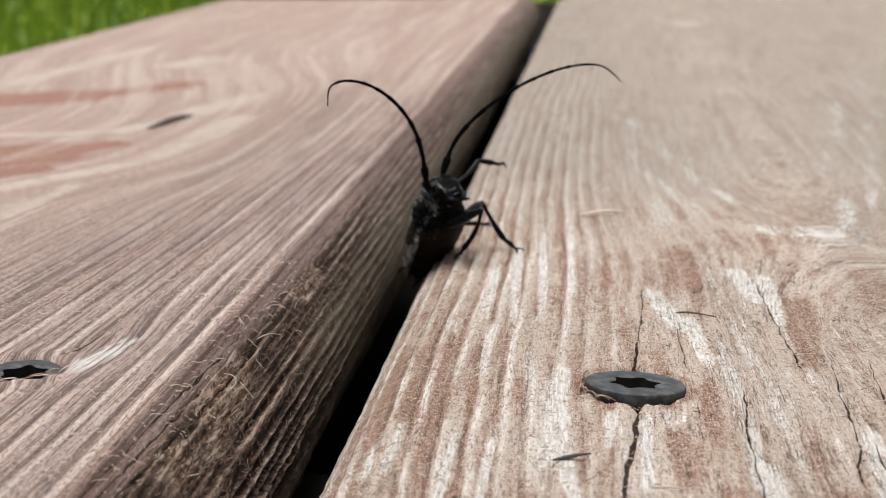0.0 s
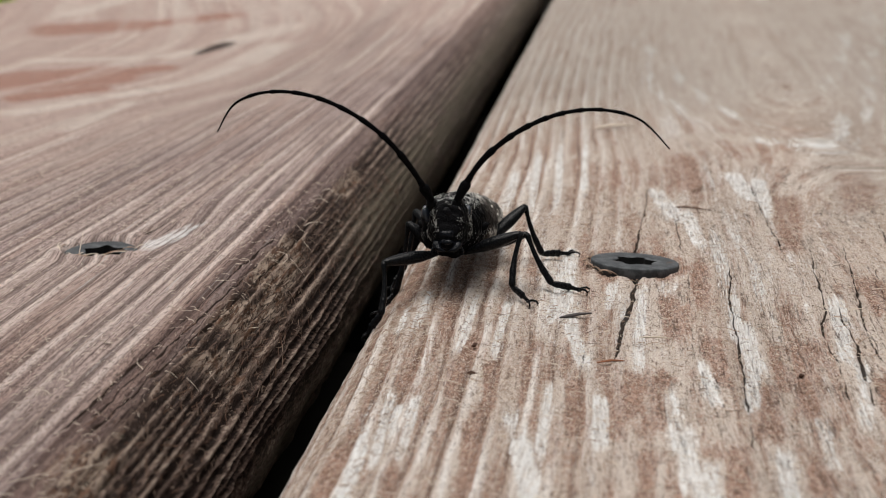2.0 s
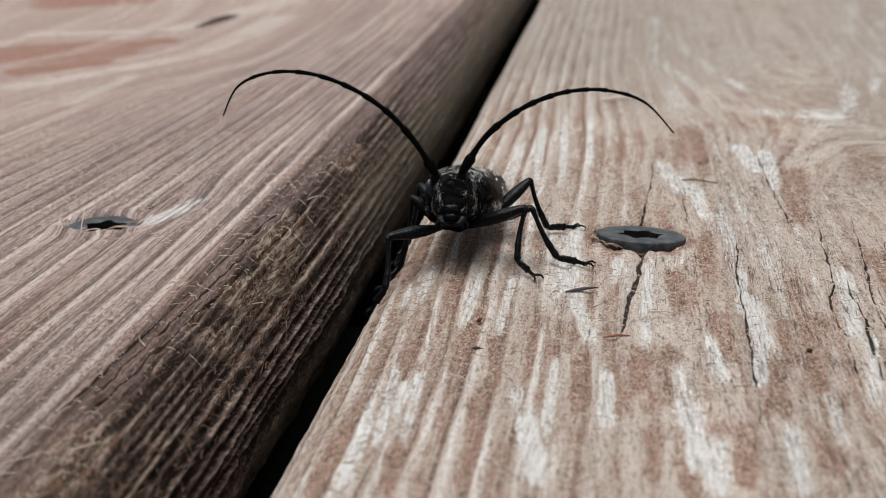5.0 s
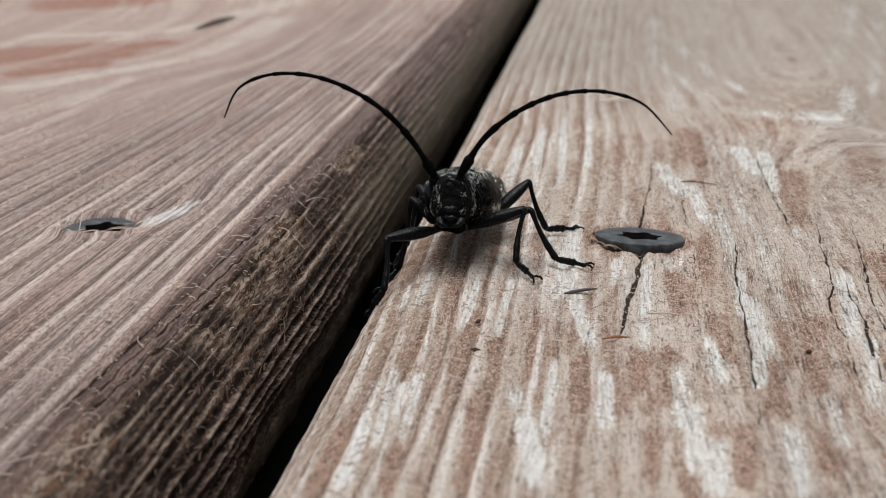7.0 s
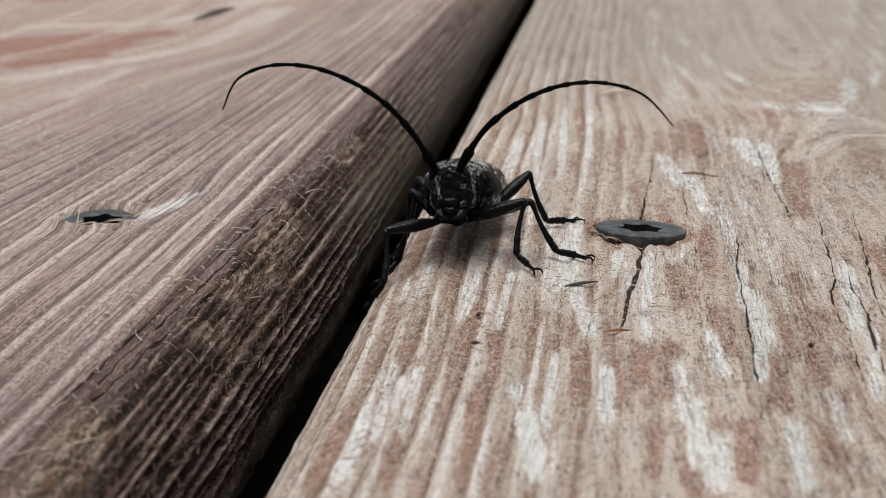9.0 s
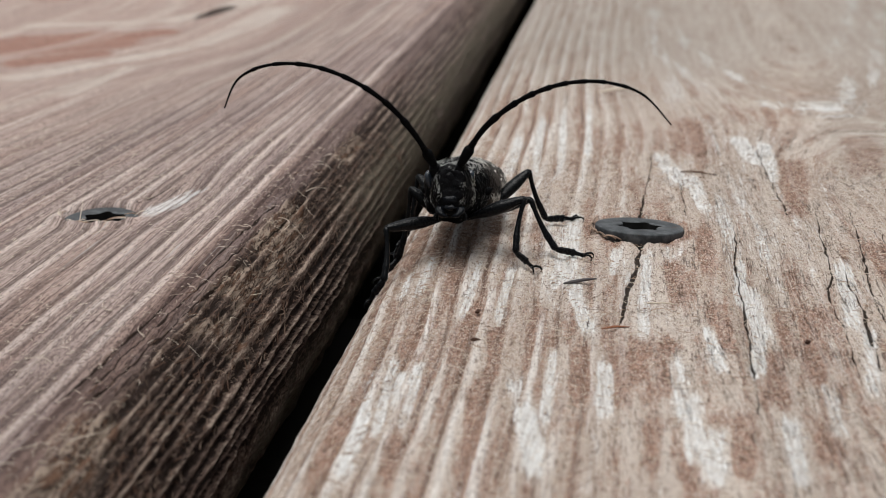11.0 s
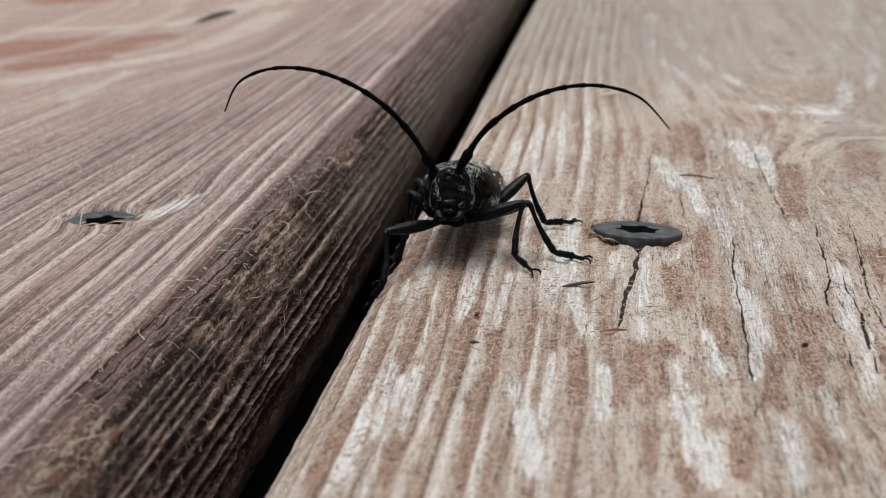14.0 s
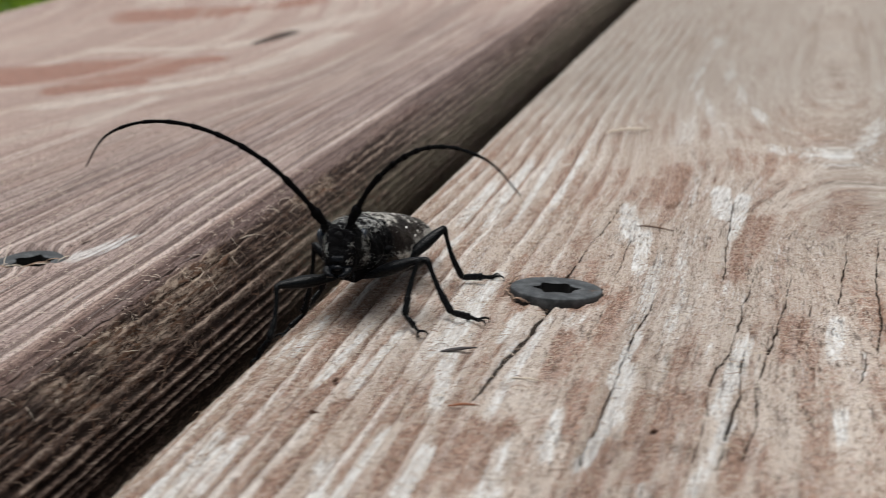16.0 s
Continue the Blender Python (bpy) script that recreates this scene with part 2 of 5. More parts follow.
    rusty = n.math("MULTIPLY", n.attr("stain", "Fac"), n.step(frayed, 0.40, 0.50, 0.75, 0))
    col = n.mix(rusty, col, (0.19, 0.098, 0.056))
    col = n.mix(chunk, col, (0.36, 0.272, 0.208))
    # olive-brown tone, stronger low down and towards the far end
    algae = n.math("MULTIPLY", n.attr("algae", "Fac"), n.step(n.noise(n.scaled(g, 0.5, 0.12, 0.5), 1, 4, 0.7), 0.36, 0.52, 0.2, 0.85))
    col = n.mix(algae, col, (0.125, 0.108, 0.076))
    pores = n.noise(n.scaled(g, 7.0, 0.5, 3), 1, 3, 0.75)
    col = n.mix(n.step(pores, 0.54, 0.63, 0, 0.75), col, (0.055, 0.034, 0.028))
    split = n.math("SUBTRACT", n.math("ABSOLUTE", n.attr("split", "Fac")), n.math("MULTIPLY", n.attr("gape", "Fac"), n.math("ADD", 0.35, n.math("MULTIPLY", fibre, 1.3))))
    col = n.mix(n.math("MULTIPLY", n.step(split, -0.04, 0.05, 0.95, 0), n.step(n.attr("gape", "Fac"), 0.005, 0.04)), col, (0.016, 0.009, 0.006))
    split = n.math("ADD", crack, n.math("MULTIPLY", n.math("SUBTRACT", fibre, 0.5), 0.3))
    col = n.mix(n.step(split, 0.6, 0.85, 0, 0.95), col, (0.020, 0.012, 0.010))
    h = n.math("ADD", n.math("MULTIPLY", fibre, 0.8), n.math("MULTIPLY", curl, 0.6))
    h = n.math("ADD", h, n.math("MULTIPLY", pores, -0.8))
    return n.done(col, 0.72, n.bump(h, 0.8, 0.0003), spec=0.04, greyed=0.10)


def plain_wood(name, dark, light):
    n = Nodes(name)
    c = n.add("TexCoord", "Object")
    f = n.noise(n.scaled(c, 300, 300, 30), 1, 4, 0.6)
    return n.done(n.mix(f, dark, light), 0.8, n.bump(f, 0.4, 0.0006), spec=0.2)


def chitin(name, hair_amount, rough=0.34, base=(0.003, 0.003, 0.0034), hair=(0.34, 0.33, 0.29), scale=1600.0, relief=0.6, spec=0.07):
    """Black beetle shell, finely pitted, with patches of pale flat hair."""
    n = Nodes(name)
    c = n.add("TexCoord", "Object")
    spots = n.noise(c, scale * 0.55, 6, 0.8, dist=1.6)
    grit = n.noise(c, scale * 3.0, 3, 0.65)
    pits = n.add("TexVoronoi", "Distance", None, Vector=c, Scale=scale * 2.2)
    spots = n.math("ADD", spots, n.math("MULTIPLY", n.attr("hair", "Fac"), 0.215))
    mask = n.step(n.math("ADD", spots, n.math("MULTIPLY", n.math("SUBTRACT", grit, 0.5), 0.5)), 1.0 - hair_amount, 1.09 - hair_amount)
    col = n.mix(mask, n.mix(grit, base, tuple(v * 2.2 for v in base)), hair)
    r = n.math("ADD", n.math("MULTIPLY", mask, 0.4), n.math("ADD", rough, n.math("MULTIPLY", grit, 0.15)))
    h = n.math("ADD", n.math("MULTIPLY", pits, 0.8), n.math("MULTIPLY", grit, 0.7))
    return n.done(col, r, n.bump(h, relief, 0.00015), spec=spec)


def coated_steel():
    n = Nodes("grey_coated_steel")
    c = n.add("TexCoord", "Object")
    wear = n.noise(c, 700, 5, 0.65)
    rust = n.noise(c, 420, 4, 0.7)
    col = n.mix(n.step(wear, 0.4, 0.65), (0.037, 0.041, 0.045), (0.100, 0.106, 0.112))
    col = n.mix(n.step(rust, 0.60, 0.72, 0, 0.7), col, (0.10, 0.055, 0.035))
    return n.done(col, n.math("ADD", 0.42, n.math("MULTIPLY", wear, 0.3)), n.bump(wear, 0.3, 0.0002), metallic=0.0, spec=0.25)


def grass_mat(name, a, b, scale):
    n = Nodes(name)
    c = n.add("TexCoord", "Object")
    big = n.noise(c, scale, 4, 0.6)
    small = n.noise(c, scale * 14, 5, 0.7)
    col = n.mix(n.step(n.math("ADD", n.math("MULTIPLY", big, 0.6), n.math("MULTIPLY", small, 0.4)), 0.34, 0.66), a, b)
    return n.done(col, 0.6, n.bump(n.noise(c, scale * 30, 3), 0.5, 0.02), spec=0.3)


PALE = pale_wood()
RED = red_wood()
# near-black wood: the shade under the planks is put into its colour
UNDER = plain_wood("shade_black_wood", (0.010, 0.008, 0.006), (0.022, 0.016, 0.013))
REDDISH = plain_wood("red_stained_wood", (0.30, 0.13, 0.085), (0.42, 0.20, 0.14))
FIBRE_PALE = plain_wood("pale_wood_fibre", (0.56, 0.46, 0.36), (0.76, 0.68, 0.58))
FIBRE_TAN = plain_wood("tan_wood_fibre", (0.30, 0.19, 0.13), (0.46, 0.34, 0.26))
FIBRE_DARK = plain_wood("brown_wood_fibre", (0.085, 0.045, 0.03), (0.17, 0.10, 0.07))
FIBRE_BROWN = plain_wood("brown_frayed_fibre", (0.15, 0.10, 0.075), (0.27, 0.20, 0.155))
TWIG = plain_wood("dark_splinter_wood", (0.05, 0.045, 0.045), (0.11, 0.10, 0.10))
CHIP = plain_wood("red_bark", (0.20, 0.075, 0.04), (0.30, 0.13, 0.07))
CHIP_DARK = plain_wood("dark_bark", (0.035, 0.018, 0.012), (0.09, 0.045, 0.03))
STEEL = coated_steel()
# near-black steel that paints the shade inside the screw recess
RECESS = plain_wood("recess_shade_steel", (0.006, 0.006, 0.006), (0.016, 0.015, 0.014))
SHELL = chitin("black_shell", 0.16, rough=0.24, spec=0.06, relief=0.6)
SHELL_JAW = chitin("polished_black_shell", 0.08, rough=0.15, spec=0.14, base=(0.003, 0.0036, 0.005), relief=0.5)
SHELL_HEAD = chitin("hairy_black_shell", 0.335, rough=0.30, hair=(0.44, 0.44, 0.425), scale=2600.0, relief=0.6, spec=0.03)
SHELL_WING = chitin("spotted_wing_case", 0.405, rough=0.26, base=(0.006, 0.0040, 0.0034), hair=(0.50, 0.48, 0.44), scale=1700.0, spec=0.12)
SHELL_BELLY = chitin("brown_haired_belly", 0.39, rough=0.5, base=(0.010, 0.007, 0.005), hair=(0.22, 0.17, 0.11))
SHELL_LEG = chitin("dusty_black_leg", 0.27, rough=0.20, base=(0.0025, 0.0027, 0.0032), hair=(0.10, 0.11, 0.125), scale=2000.0, spec=0.12, relief=0.25)
SHELL_HORN = chitin("black_antenna", 0.22, rough=0.5, hair=(0.06, 0.045, 0.04), scale=2400.0, spec=0.02)
SHELL_HAIR = plain_wood("pale_beetle_hair", (0.42, 0.42, 0.40), (0.76, 0.76, 0.73))
SHELL_SPOT = chitin("white_hair_spot", 0.85, rough=0.7, hair=(0.66, 0.64, 0.60))
EYE = chitin("grey_blue_eye", 0.1, spec=0.55, rough=0.14, base=(0.011, 0.015, 0.022), scale=6000.0, relief=0.25)
GROUND_SHADE = grass_mat("ground_shade", (0.012, 0.009, 0.006), (0.03, 0.022, 0.015), 60.0)
LAWN = grass_mat("lawn", (0.04, 0.10, 0.018), (0.16, 0.25, 0.035), 2.6)
BLADE = grass_mat("grass_blade", (0.11, 0.23, 0.025), (0.48, 0.60, 0.06), 2.5)
LEAF = grass_mat("shrub_leaf", (0.025, 0.085, 0.02), (0.09, 0.19, 0.03), 4.0)


# ---- building tools ----
def part(name, bm, material, parent, label=""):
    """Links a bmesh as one mesh object under a thing or a part."""
    me = bpy.data.meshes.new(name)
    bm.normal_update()
    bm.to_mesh(me)
    bm.free()
    me.materials.append(material)
    for p in me.polygons:
        p.use_smooth = True
    ob = new(name, me)
    ob.parent = parent
    if label:
        tagged(ob, label)
    return ob


def empty(name, label, category):
    ob = new(name)
    ob.empty_display_size = 0.01
    return tagged(ob, label, category)


def vnoise(x, y, seed=0):
    """Smooth value noise from 0 to 1 on arrays."""
    xi, yi = np.floor(x).astype(np.int64), np.floor(y).astype(np.int64)
    fx, fy = x - xi, y - yi
    fx, fy = fx * fx * (3 - 2 * fx), fy * fy * (3 - 2 * fy)

    def at(a, b):
        h = (a * 374761393 + b * 668265263 + seed * 974634541) & 0xFFFFFFFF
        h = ((h ^ (h >> 13)) * 1274126177) & 0xFFFFFFFF
        return ((h ^ (h >> 16)) & 0xFFFF) / 65535.0

    return (at(xi, yi) * (1 - fx) + at(xi + 1, yi) * fx) * (1 - fy) + (at(xi, yi + 1) * (1 - fx) + at(xi + 1, yi + 1) * fx) * fy


def fbm(x, y, seed=0, octaves=3):
    s, a, w = 0, 1.0, 0
    for k in range(octaves):
        s, w = s + a * vnoise(x * 2 ** k, y * 2 ** k, seed + k * 17), w + a
        a *= 0.5
    return s / w


def smooth(x, lo, hi):
    t = np.clip((x - lo) / (hi - lo), 0, 1)
    return t * t * (3 - 2 * t)


def tube(bm, points, radii, sides=8, flat=1.0, up=(0, 0, 1), round_ends=True):
    """A tube along points; flat squeezes it along its second axis. Millimetres."""
    pts = [Vector(p) for p in points]
    rings = []
    for i, p in enumerate(pts):
        t = (pts[min(i + 1, len(pts) - 1)] - pts[max(i - 1, 0)]).normalized()
        a = t.cross(Vector(up))
        a = a.normalized() if a.length > 1e-4 else t.orthogonal().normalized()
        b = t.cross(a).normalized()
        r = radii[i] if hasattr(radii, "__len__") else radii
        rings.append([bm.verts.new((p + a * (r * math.cos(w)) + b * (r * flat * math.sin(w))) * MM) for w in (2 * math.pi * k / sides for k in range(sides))])
    for r0, r1 in zip(rings, rings[1:]):
        for k in range(sides):
            bm.faces.new((r0[k], r0[(k + 1) % sides], r1[(k + 1) % sides], r1[k]))
    for ring, sign in ((rings[0], -1), (rings[-1], 1)):
        i = 0 if sign < 0 else len(pts) - 1
        t = (pts[min(i + 1, len(pts) - 1)] - pts[max(i - 1, 0)]).normalized()
        r = radii[i] if hasattr(radii, "__len__") else radii
        tip = bm.verts.new((pts[i] + t * (sign * r * (0.6 if round_ends else 0.0))) * MM)
        for k in range(sides):
            f = (ring[k], ring[(k + 1) % sides], tip)
            bm.faces.new(f if sign > 0 else f[::-1])
    bmesh.ops.recalc_face_normals(bm, faces=bm.faces[:])
    return bm


def loft(sections, sides=28, power=2.0):
    """A closed body from sections (y, centre x, centre z, half width, height up, height down), in mm."""
    bm = bmesh.new()
    rings = []
    for y, cx, cz, w, hu, hd in sections:
        ring = []
        for k in range(sides):
            a = 2 * math.pi * k / sides
            c, s = math.cos(a), math.sin(a)
            c = math.copysign(abs(c) ** (2 / power), c)
            s = math.copysign(abs(s) ** (2 / power), s)
            ring.append(bm.verts.new(((cx + w * c) * MM, y * MM, (cz + (hu if s > 0 else hd) * s) * MM)))
        rings.append(ring)
    for r0, r1 in zip(rings, rings[1:]):
        for k in range(sides):
            bm.faces.new((r0[k], r0[(k + 1) % sides], r1[(k + 1) % sides], r1[k]))
    bm.faces.new(rings[0][::-1])
    bm.faces.new(rings[-1])
    bmesh.ops.recalc_face_normals(bm, faces=bm.faces[:])
    return bm


def box(x0, x1, y0, y1, z0, z1, bevel=1.5):
    """A box in mm with bevelled edges."""
    bm = bmesh.new()
    bmesh.ops.create_cube(bm, size=1)
    for v in bm.verts:
        v.co = Vector(((x0 + x1) / 2 + v.co.x * (x1 - x0), (y0 + y1) / 2 + v.co.y * (y1 - y0), (z0 + z1) / 2 + v.co.z * (z1 - z0))) * MM
    bmesh.ops.bevel(bm, geom=bm.edges[:], offset=bevel * MM, segments=2, affect="EDGES")
    return bm


# ---- ground ----
GROUND_Z = -165.0


def build_ground():
    rng = np.random.default_rng(4)
    c = np.concatenate([[-1000, -300, -90, -40], np.linspace(-20, 20, 81), [40, 90, 300, 1000]])
    x, y = np.meshgrid(c, c)
    z = GROUND_Z * MM + 0.05 * (fbm(x * 0.4 + 50, y * 0.4 + 50, 3) - 0.5) * (np.hypot(x, y) < 25) * (np.hypot(x, y) > 1.2)
    me = bpy.data.meshes.new("ground")
    n = len(c)
    idx = np.arange(n * n).reshape(n, n)
    faces = np.stack([idx[:-1, :-1], idx[:-1, 1:], idx[1:, 1:], idx[1:, :-1]], -1).reshape(-1, 4)
    me.from_pydata(np.stack([x, y, z], -1).reshape(-1, 3).tolist(), [], faces.tolist())
    me.materials.append(LAWN)
    tagged(new("ground", me), "green mown lawn stretching away under the bench", "ground", kind="structure")

    # near-black sheet: the shade under the bench put into the ground's colour
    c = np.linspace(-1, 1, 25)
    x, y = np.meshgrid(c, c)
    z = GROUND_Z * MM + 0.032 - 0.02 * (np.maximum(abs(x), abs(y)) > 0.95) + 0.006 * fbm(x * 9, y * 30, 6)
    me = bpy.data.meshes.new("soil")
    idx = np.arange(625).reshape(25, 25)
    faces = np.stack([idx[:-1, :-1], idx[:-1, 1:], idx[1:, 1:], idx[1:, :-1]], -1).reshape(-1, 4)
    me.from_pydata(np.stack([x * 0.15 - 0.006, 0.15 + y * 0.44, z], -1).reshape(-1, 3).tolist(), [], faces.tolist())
    me.materials.append(GROUND_SHADE)
    tagged(new("soil", me), "dark sheet on the ground that paints the shade under the bench", "soil", kind="structure")

    # tufts of grass in one sheet, thicker where the bench lets it be seen
    verts, tris = [], []
    for k in range(12000):
        az = rng.uniform(-math.pi, math.pi)
        d = 0.25 + 5.6 * rng.uniform(0, 1) ** 0.8
        px, py = d * math.sin(az), d * math.cos(az)
        if -0.21 < px < 0.2 and -0.35 < py < 0.62:
            continue
        h = rng.uniform(0.04, 0.11) * (1 + 1.2 * (fbm(np.array([px * 1.7]), np.array([py * 1.7]), 8)[0] > 0.55))
        for b in range(7):
            w, a = rng.uniform(0.0015, 0.0035), rng.uniform(0, 2 * math.pi)
            lx, ly = rng.normal(0, 0.02, 2)
            ex, ey = rng.normal(0, 0.4 * h, 2)
            base = len(verts)
            z0 = GROUND_Z * MM - 0.03
            verts += [(px + lx - w * math.cos(a), py + ly - w * math.sin(a), z0), (px + lx + w * math.cos(a), py + ly + w * math.sin(a), z0),
                      (px + lx + ex * 0.4 + w * 0.8 * math.cos(a), py + ly + ey * 0.4 + w * 0.8 * math.sin(a), z0 + 0.03 + h * 0.6),
                      (px + lx + ex * 0.4 - w * 0.8 * math.cos(a), py + ly + ey * 0.4 - w * 0.8 * math.sin(a), z0 + 0.03 + h * 0.6),
                      (px + lx + ex, py + ly + ey, z0 + 0.03 + h)]
            tris += [(base, base + 1, base + 2, base + 3), (base + 3, base + 2, base + 4)]
    me = bpy.data.meshes.new("grass")
    me.from_pydata(verts, [], tris)
    me.materials.append(BLADE)
    tagged(new("grass", me), "loose tufts of bright green grass on the lawn", "grass", kind="stuff")


def build_shrub(px, py, size, seed):
    """A low shrub: a few stems and a crown of many small leaves."""
    rng = np.random.default_rng(seed)
    shrub = empty("shrub", "low dark green leafy shrub growing on the lawn", "shrub")
    tagged(shrub, group="shrubs on the lawn")
    shrub.matrix_world = pose(px, py, GROUND_Z * MM)
    stems = bmesh.new()
    verts, faces = [], []
    for s in range(9):
        a, lean = rng.uniform(0, 6.28), rng.uniform(0.1, 0.8)
        top = Vector((math.cos(a) * lean * size, math.sin(a) * lean * size, size * rng.uniform(0.6, 1.0)))
        pts = [Vector((0, 0, -0.02)), top * 0.4 + Vector((0, 0, size * 0.1)), top]
        tube(stems, [p * 1000 for p in pts], [size * 16, size * 10, size * 4], 6)
        for k in range(130):
            c = top * rng.uniform(0.35, 1.1) + Vector(rng.normal(0, 0.16 * size, 3))
            c.z = max(c.z, 0.02)
            u, v = Vector(rng.normal(0, 1, 3)).normalized(), Vector(rng.normal(0, 1, 3)).normalized()
            ln = size * rng.uniform(0.04, 0.09)
            b = len(verts)
            verts += [tuple(c - u * ln), tuple(c + v * ln * 0.5), tuple(c + u * ln), tuple(c - v * ln * 0.5)]
            faces.append((b, b + 1, b + 2, b + 3))
    part("stem", stems, UNDER, shrub)
    me = bpy.data.meshes.new("crown")
    me.from_pydata(verts, [], faces)
    me.materials.append(LEAF)
    new("crown", me).parent = shrub


# ---- the bench: two planks, screws, frame ----
def spaced(stops):
    """Rows of coordinates from (end, step) pairs after a first value."""
    out = [stops[0]]
    for end, step in stops[1:]:
        k = max(1, round((end - out[-1]) / step))
        out += list(out[-1] + (end - out[-1]) * np.arange(1, k + 1) / k)
    return np.array(out)


def crack_field(x, y, lines):
    """Distance to the nearest crack, its sign changing at each crack, and that crack's half width there, from polylines
    of (x, y, half width) in mm."""
    best, width, over = np.full_like(x, 9.0), np.zeros_like(x), np.zeros_like(x)
    for line in lines:
        a = np.array(sorted(line, key=lambda p: p[1]))
        wob = 0.30 * (fbm(y * 0.35 + a[0, 0] * 7, y * 0 + 3.1, 5) - 0.5) + 0.16 * (vnoise(y * 1.3 + a[0, 0], y * 0, 9) - 0.5)
        cx = np.interp(y, a[:, 1], a[:, 0]) + wob
        w = np.interp(y, a[:, 1], a[:, 2]) * (0.10 + 0.62 * vnoise(y * 0.55 + a[0, 0] * 3, y * 0, 19))
        w = w * smooth(y, a[0, 1] - 1, a[0, 1] + 2) * (1 - smooth(y, a[-1, 1] - 2, a[-1, 1] + 1))
        near = abs(x - cx) < best
        best, width, over = np.where(near, abs(x - cx), best), np.where(near, w, width), over + (x > cx)
    return best * np.where(over % 2 > 0.5, -1.0, 1.0), width


def build_plank(bench, face_x, sign, radius, width, material, label, shape, thick=19.0, under=8.0):
    """A plank whose inner side stands at face_x; sign is the way to its outer side. shape(x, y, across, z) gives
    the relief and the fields of the surface."""
    y0, y1 = -260.0, 508.0
    low = np.linspace(0, math.pi / 2, 14)
    rise = spaced([-thick + under, (-radius, 0.28)])
    turn = np.linspace(0, math.pi / 2, 56)
    flat = spaced([radius, (72, 0.24), (100, 0.8), (width - 6, 2.5)])
    px = np.concatenate([under - under * np.sin(low[:-1]), np.zeros(len(rise)), radius - radius * np.cos(turn[1:]), flat[1:], width - 6 + 6 * np.sin(turn[::8][1:]), [width, width * 0.5, under + 0.5]])
    pz = np.concatenate([-thick + under - under * np.cos(low[:-1]), rise, -radius + radius * np.sin(turn[1:]), np.zeros(len(flat) - 1), -6 + 6 * np.cos(turn[::8][1:]), [-thick, -thick - 0.01, -thick - 0.01]])
    q = np.concatenate([[0], np.cumsum(np.hypot(np.diff(px), np.diff(pz)))])
    nx, nz = np.gradient(pz), -np.gradient(px)
    ln = np.hypot(nx, nz)
    nx, nz = -nx / ln, -nz / ln
    ys = spaced([y0, (-100, 16), (-78, 1.2), (50, 0.42), (90, 0.9), (180, 2.0), (y1, 4.5)])
    m, k = len(px), len(ys)
    X, Y = np.meshgrid(face_x + sign * px, ys)
    Q, Z = np.tile(q, (k, 1)), np.tile(pz, (k, 1))
    f = shape(X, Y, Q, Z)
    up = np.tile((pz > -thick + 2.0).astype(float), (k, 1))
    co = np.stack([X + sign * nx * f["height"] * up, Y + 0 * X, Z + nz * f["height"] * up], -1) * MM
    idx = np.arange(m * k).reshape(k, m)
    nxt = np.roll(idx, -1, axis=1)
    faces = np.stack([idx[:-1], nxt[:-1], nxt[1:], idx[1:]], -1).reshape(-1, 4)
    if sign > 0:
        faces = faces[:, ::-1]
    me = bpy.data.meshes.new("plank")
    me.vertices.add(m * k)
    me.vertices.foreach_set("co", co.reshape(-1))
    nf = len(faces) + 2
    loops = np.concatenate([faces.reshape(-1), idx[0] if sign > 0 else idx[0][::-1], idx[-1][::-1] if sign > 0 else idx[-1]])
    me.loops.add(len(loops))
    me.loops.foreach_set("vertex_index", loops.astype(np.int32))
    me.polygons.add(nf)
    starts = np.concatenate([np.arange(len(faces)) * 4, [len(faces) * 4, len(faces) * 4 + m]])
    me.polygons.foreach_set("loop_start", starts.astype(np.int32))
    me.update(calc_edges=True)
    me.validate()
    me.polygons.foreach_set("use_smooth", np.ones(len(me.polygons), dtype=bool))
    grain = me.attributes.new("grain", "FLOAT_VECTOR", "POINT")
    grain.data.foreach_set("vector", np.stack([f["u"], Y + 0 * X, Z * 0.3], -1).reshape(-1).astype(np.float32))
    for name in ("ridge", "crack", "knot", "side", "algae", "bleach", "stain", "ribbed", "worn", "edge", "split", "gape"):
        a = me.attributes.new(name, "FLOAT", "POINT")
        a.data.foreach_set("value", (f[name] + 0 * X).reshape(-1).astype(np.float32))
    me.materials.append(material)
    ob = new("plank", me)
    ob.parent = bench
    return tagged(ob, label)


SCREW_R = (22.4, -2.1)
SCREW_L = (-33.6, -0.6)


BLEACHED_NEAR = [
    (16.7, -19, 18.6, -31, 0.61), (23.2, -10, 22.7, -32, 0.48), (32.1, -23, 31.2, -38, 0.57), (13.5, -39, 16.1, -55, 0.85), (20.0, -37, 20.3, -46, 0.57),
    (25.2, -34, 25.6, -46, 0.73), (26.2, -41, 26.2, -52, 0.76), (27.6, -47, 27.4, -55, 0.79), (4.0, -37, 4.9, -50, 0.36), (3.4, -44, 4.1, -57, 0.45),
    (6.1, -38, 6.4, -50, 0.36), (32.6, -45, 32.5, -55, 0.58), (1.9, -14, 1.8, -23, 0.40), (3.4, -12, 3.5, -23, 0.36), (7.9, -13, 8.0, -29, 0.34),
    (10.9, -15, 11.0, -29, 0.34),
]
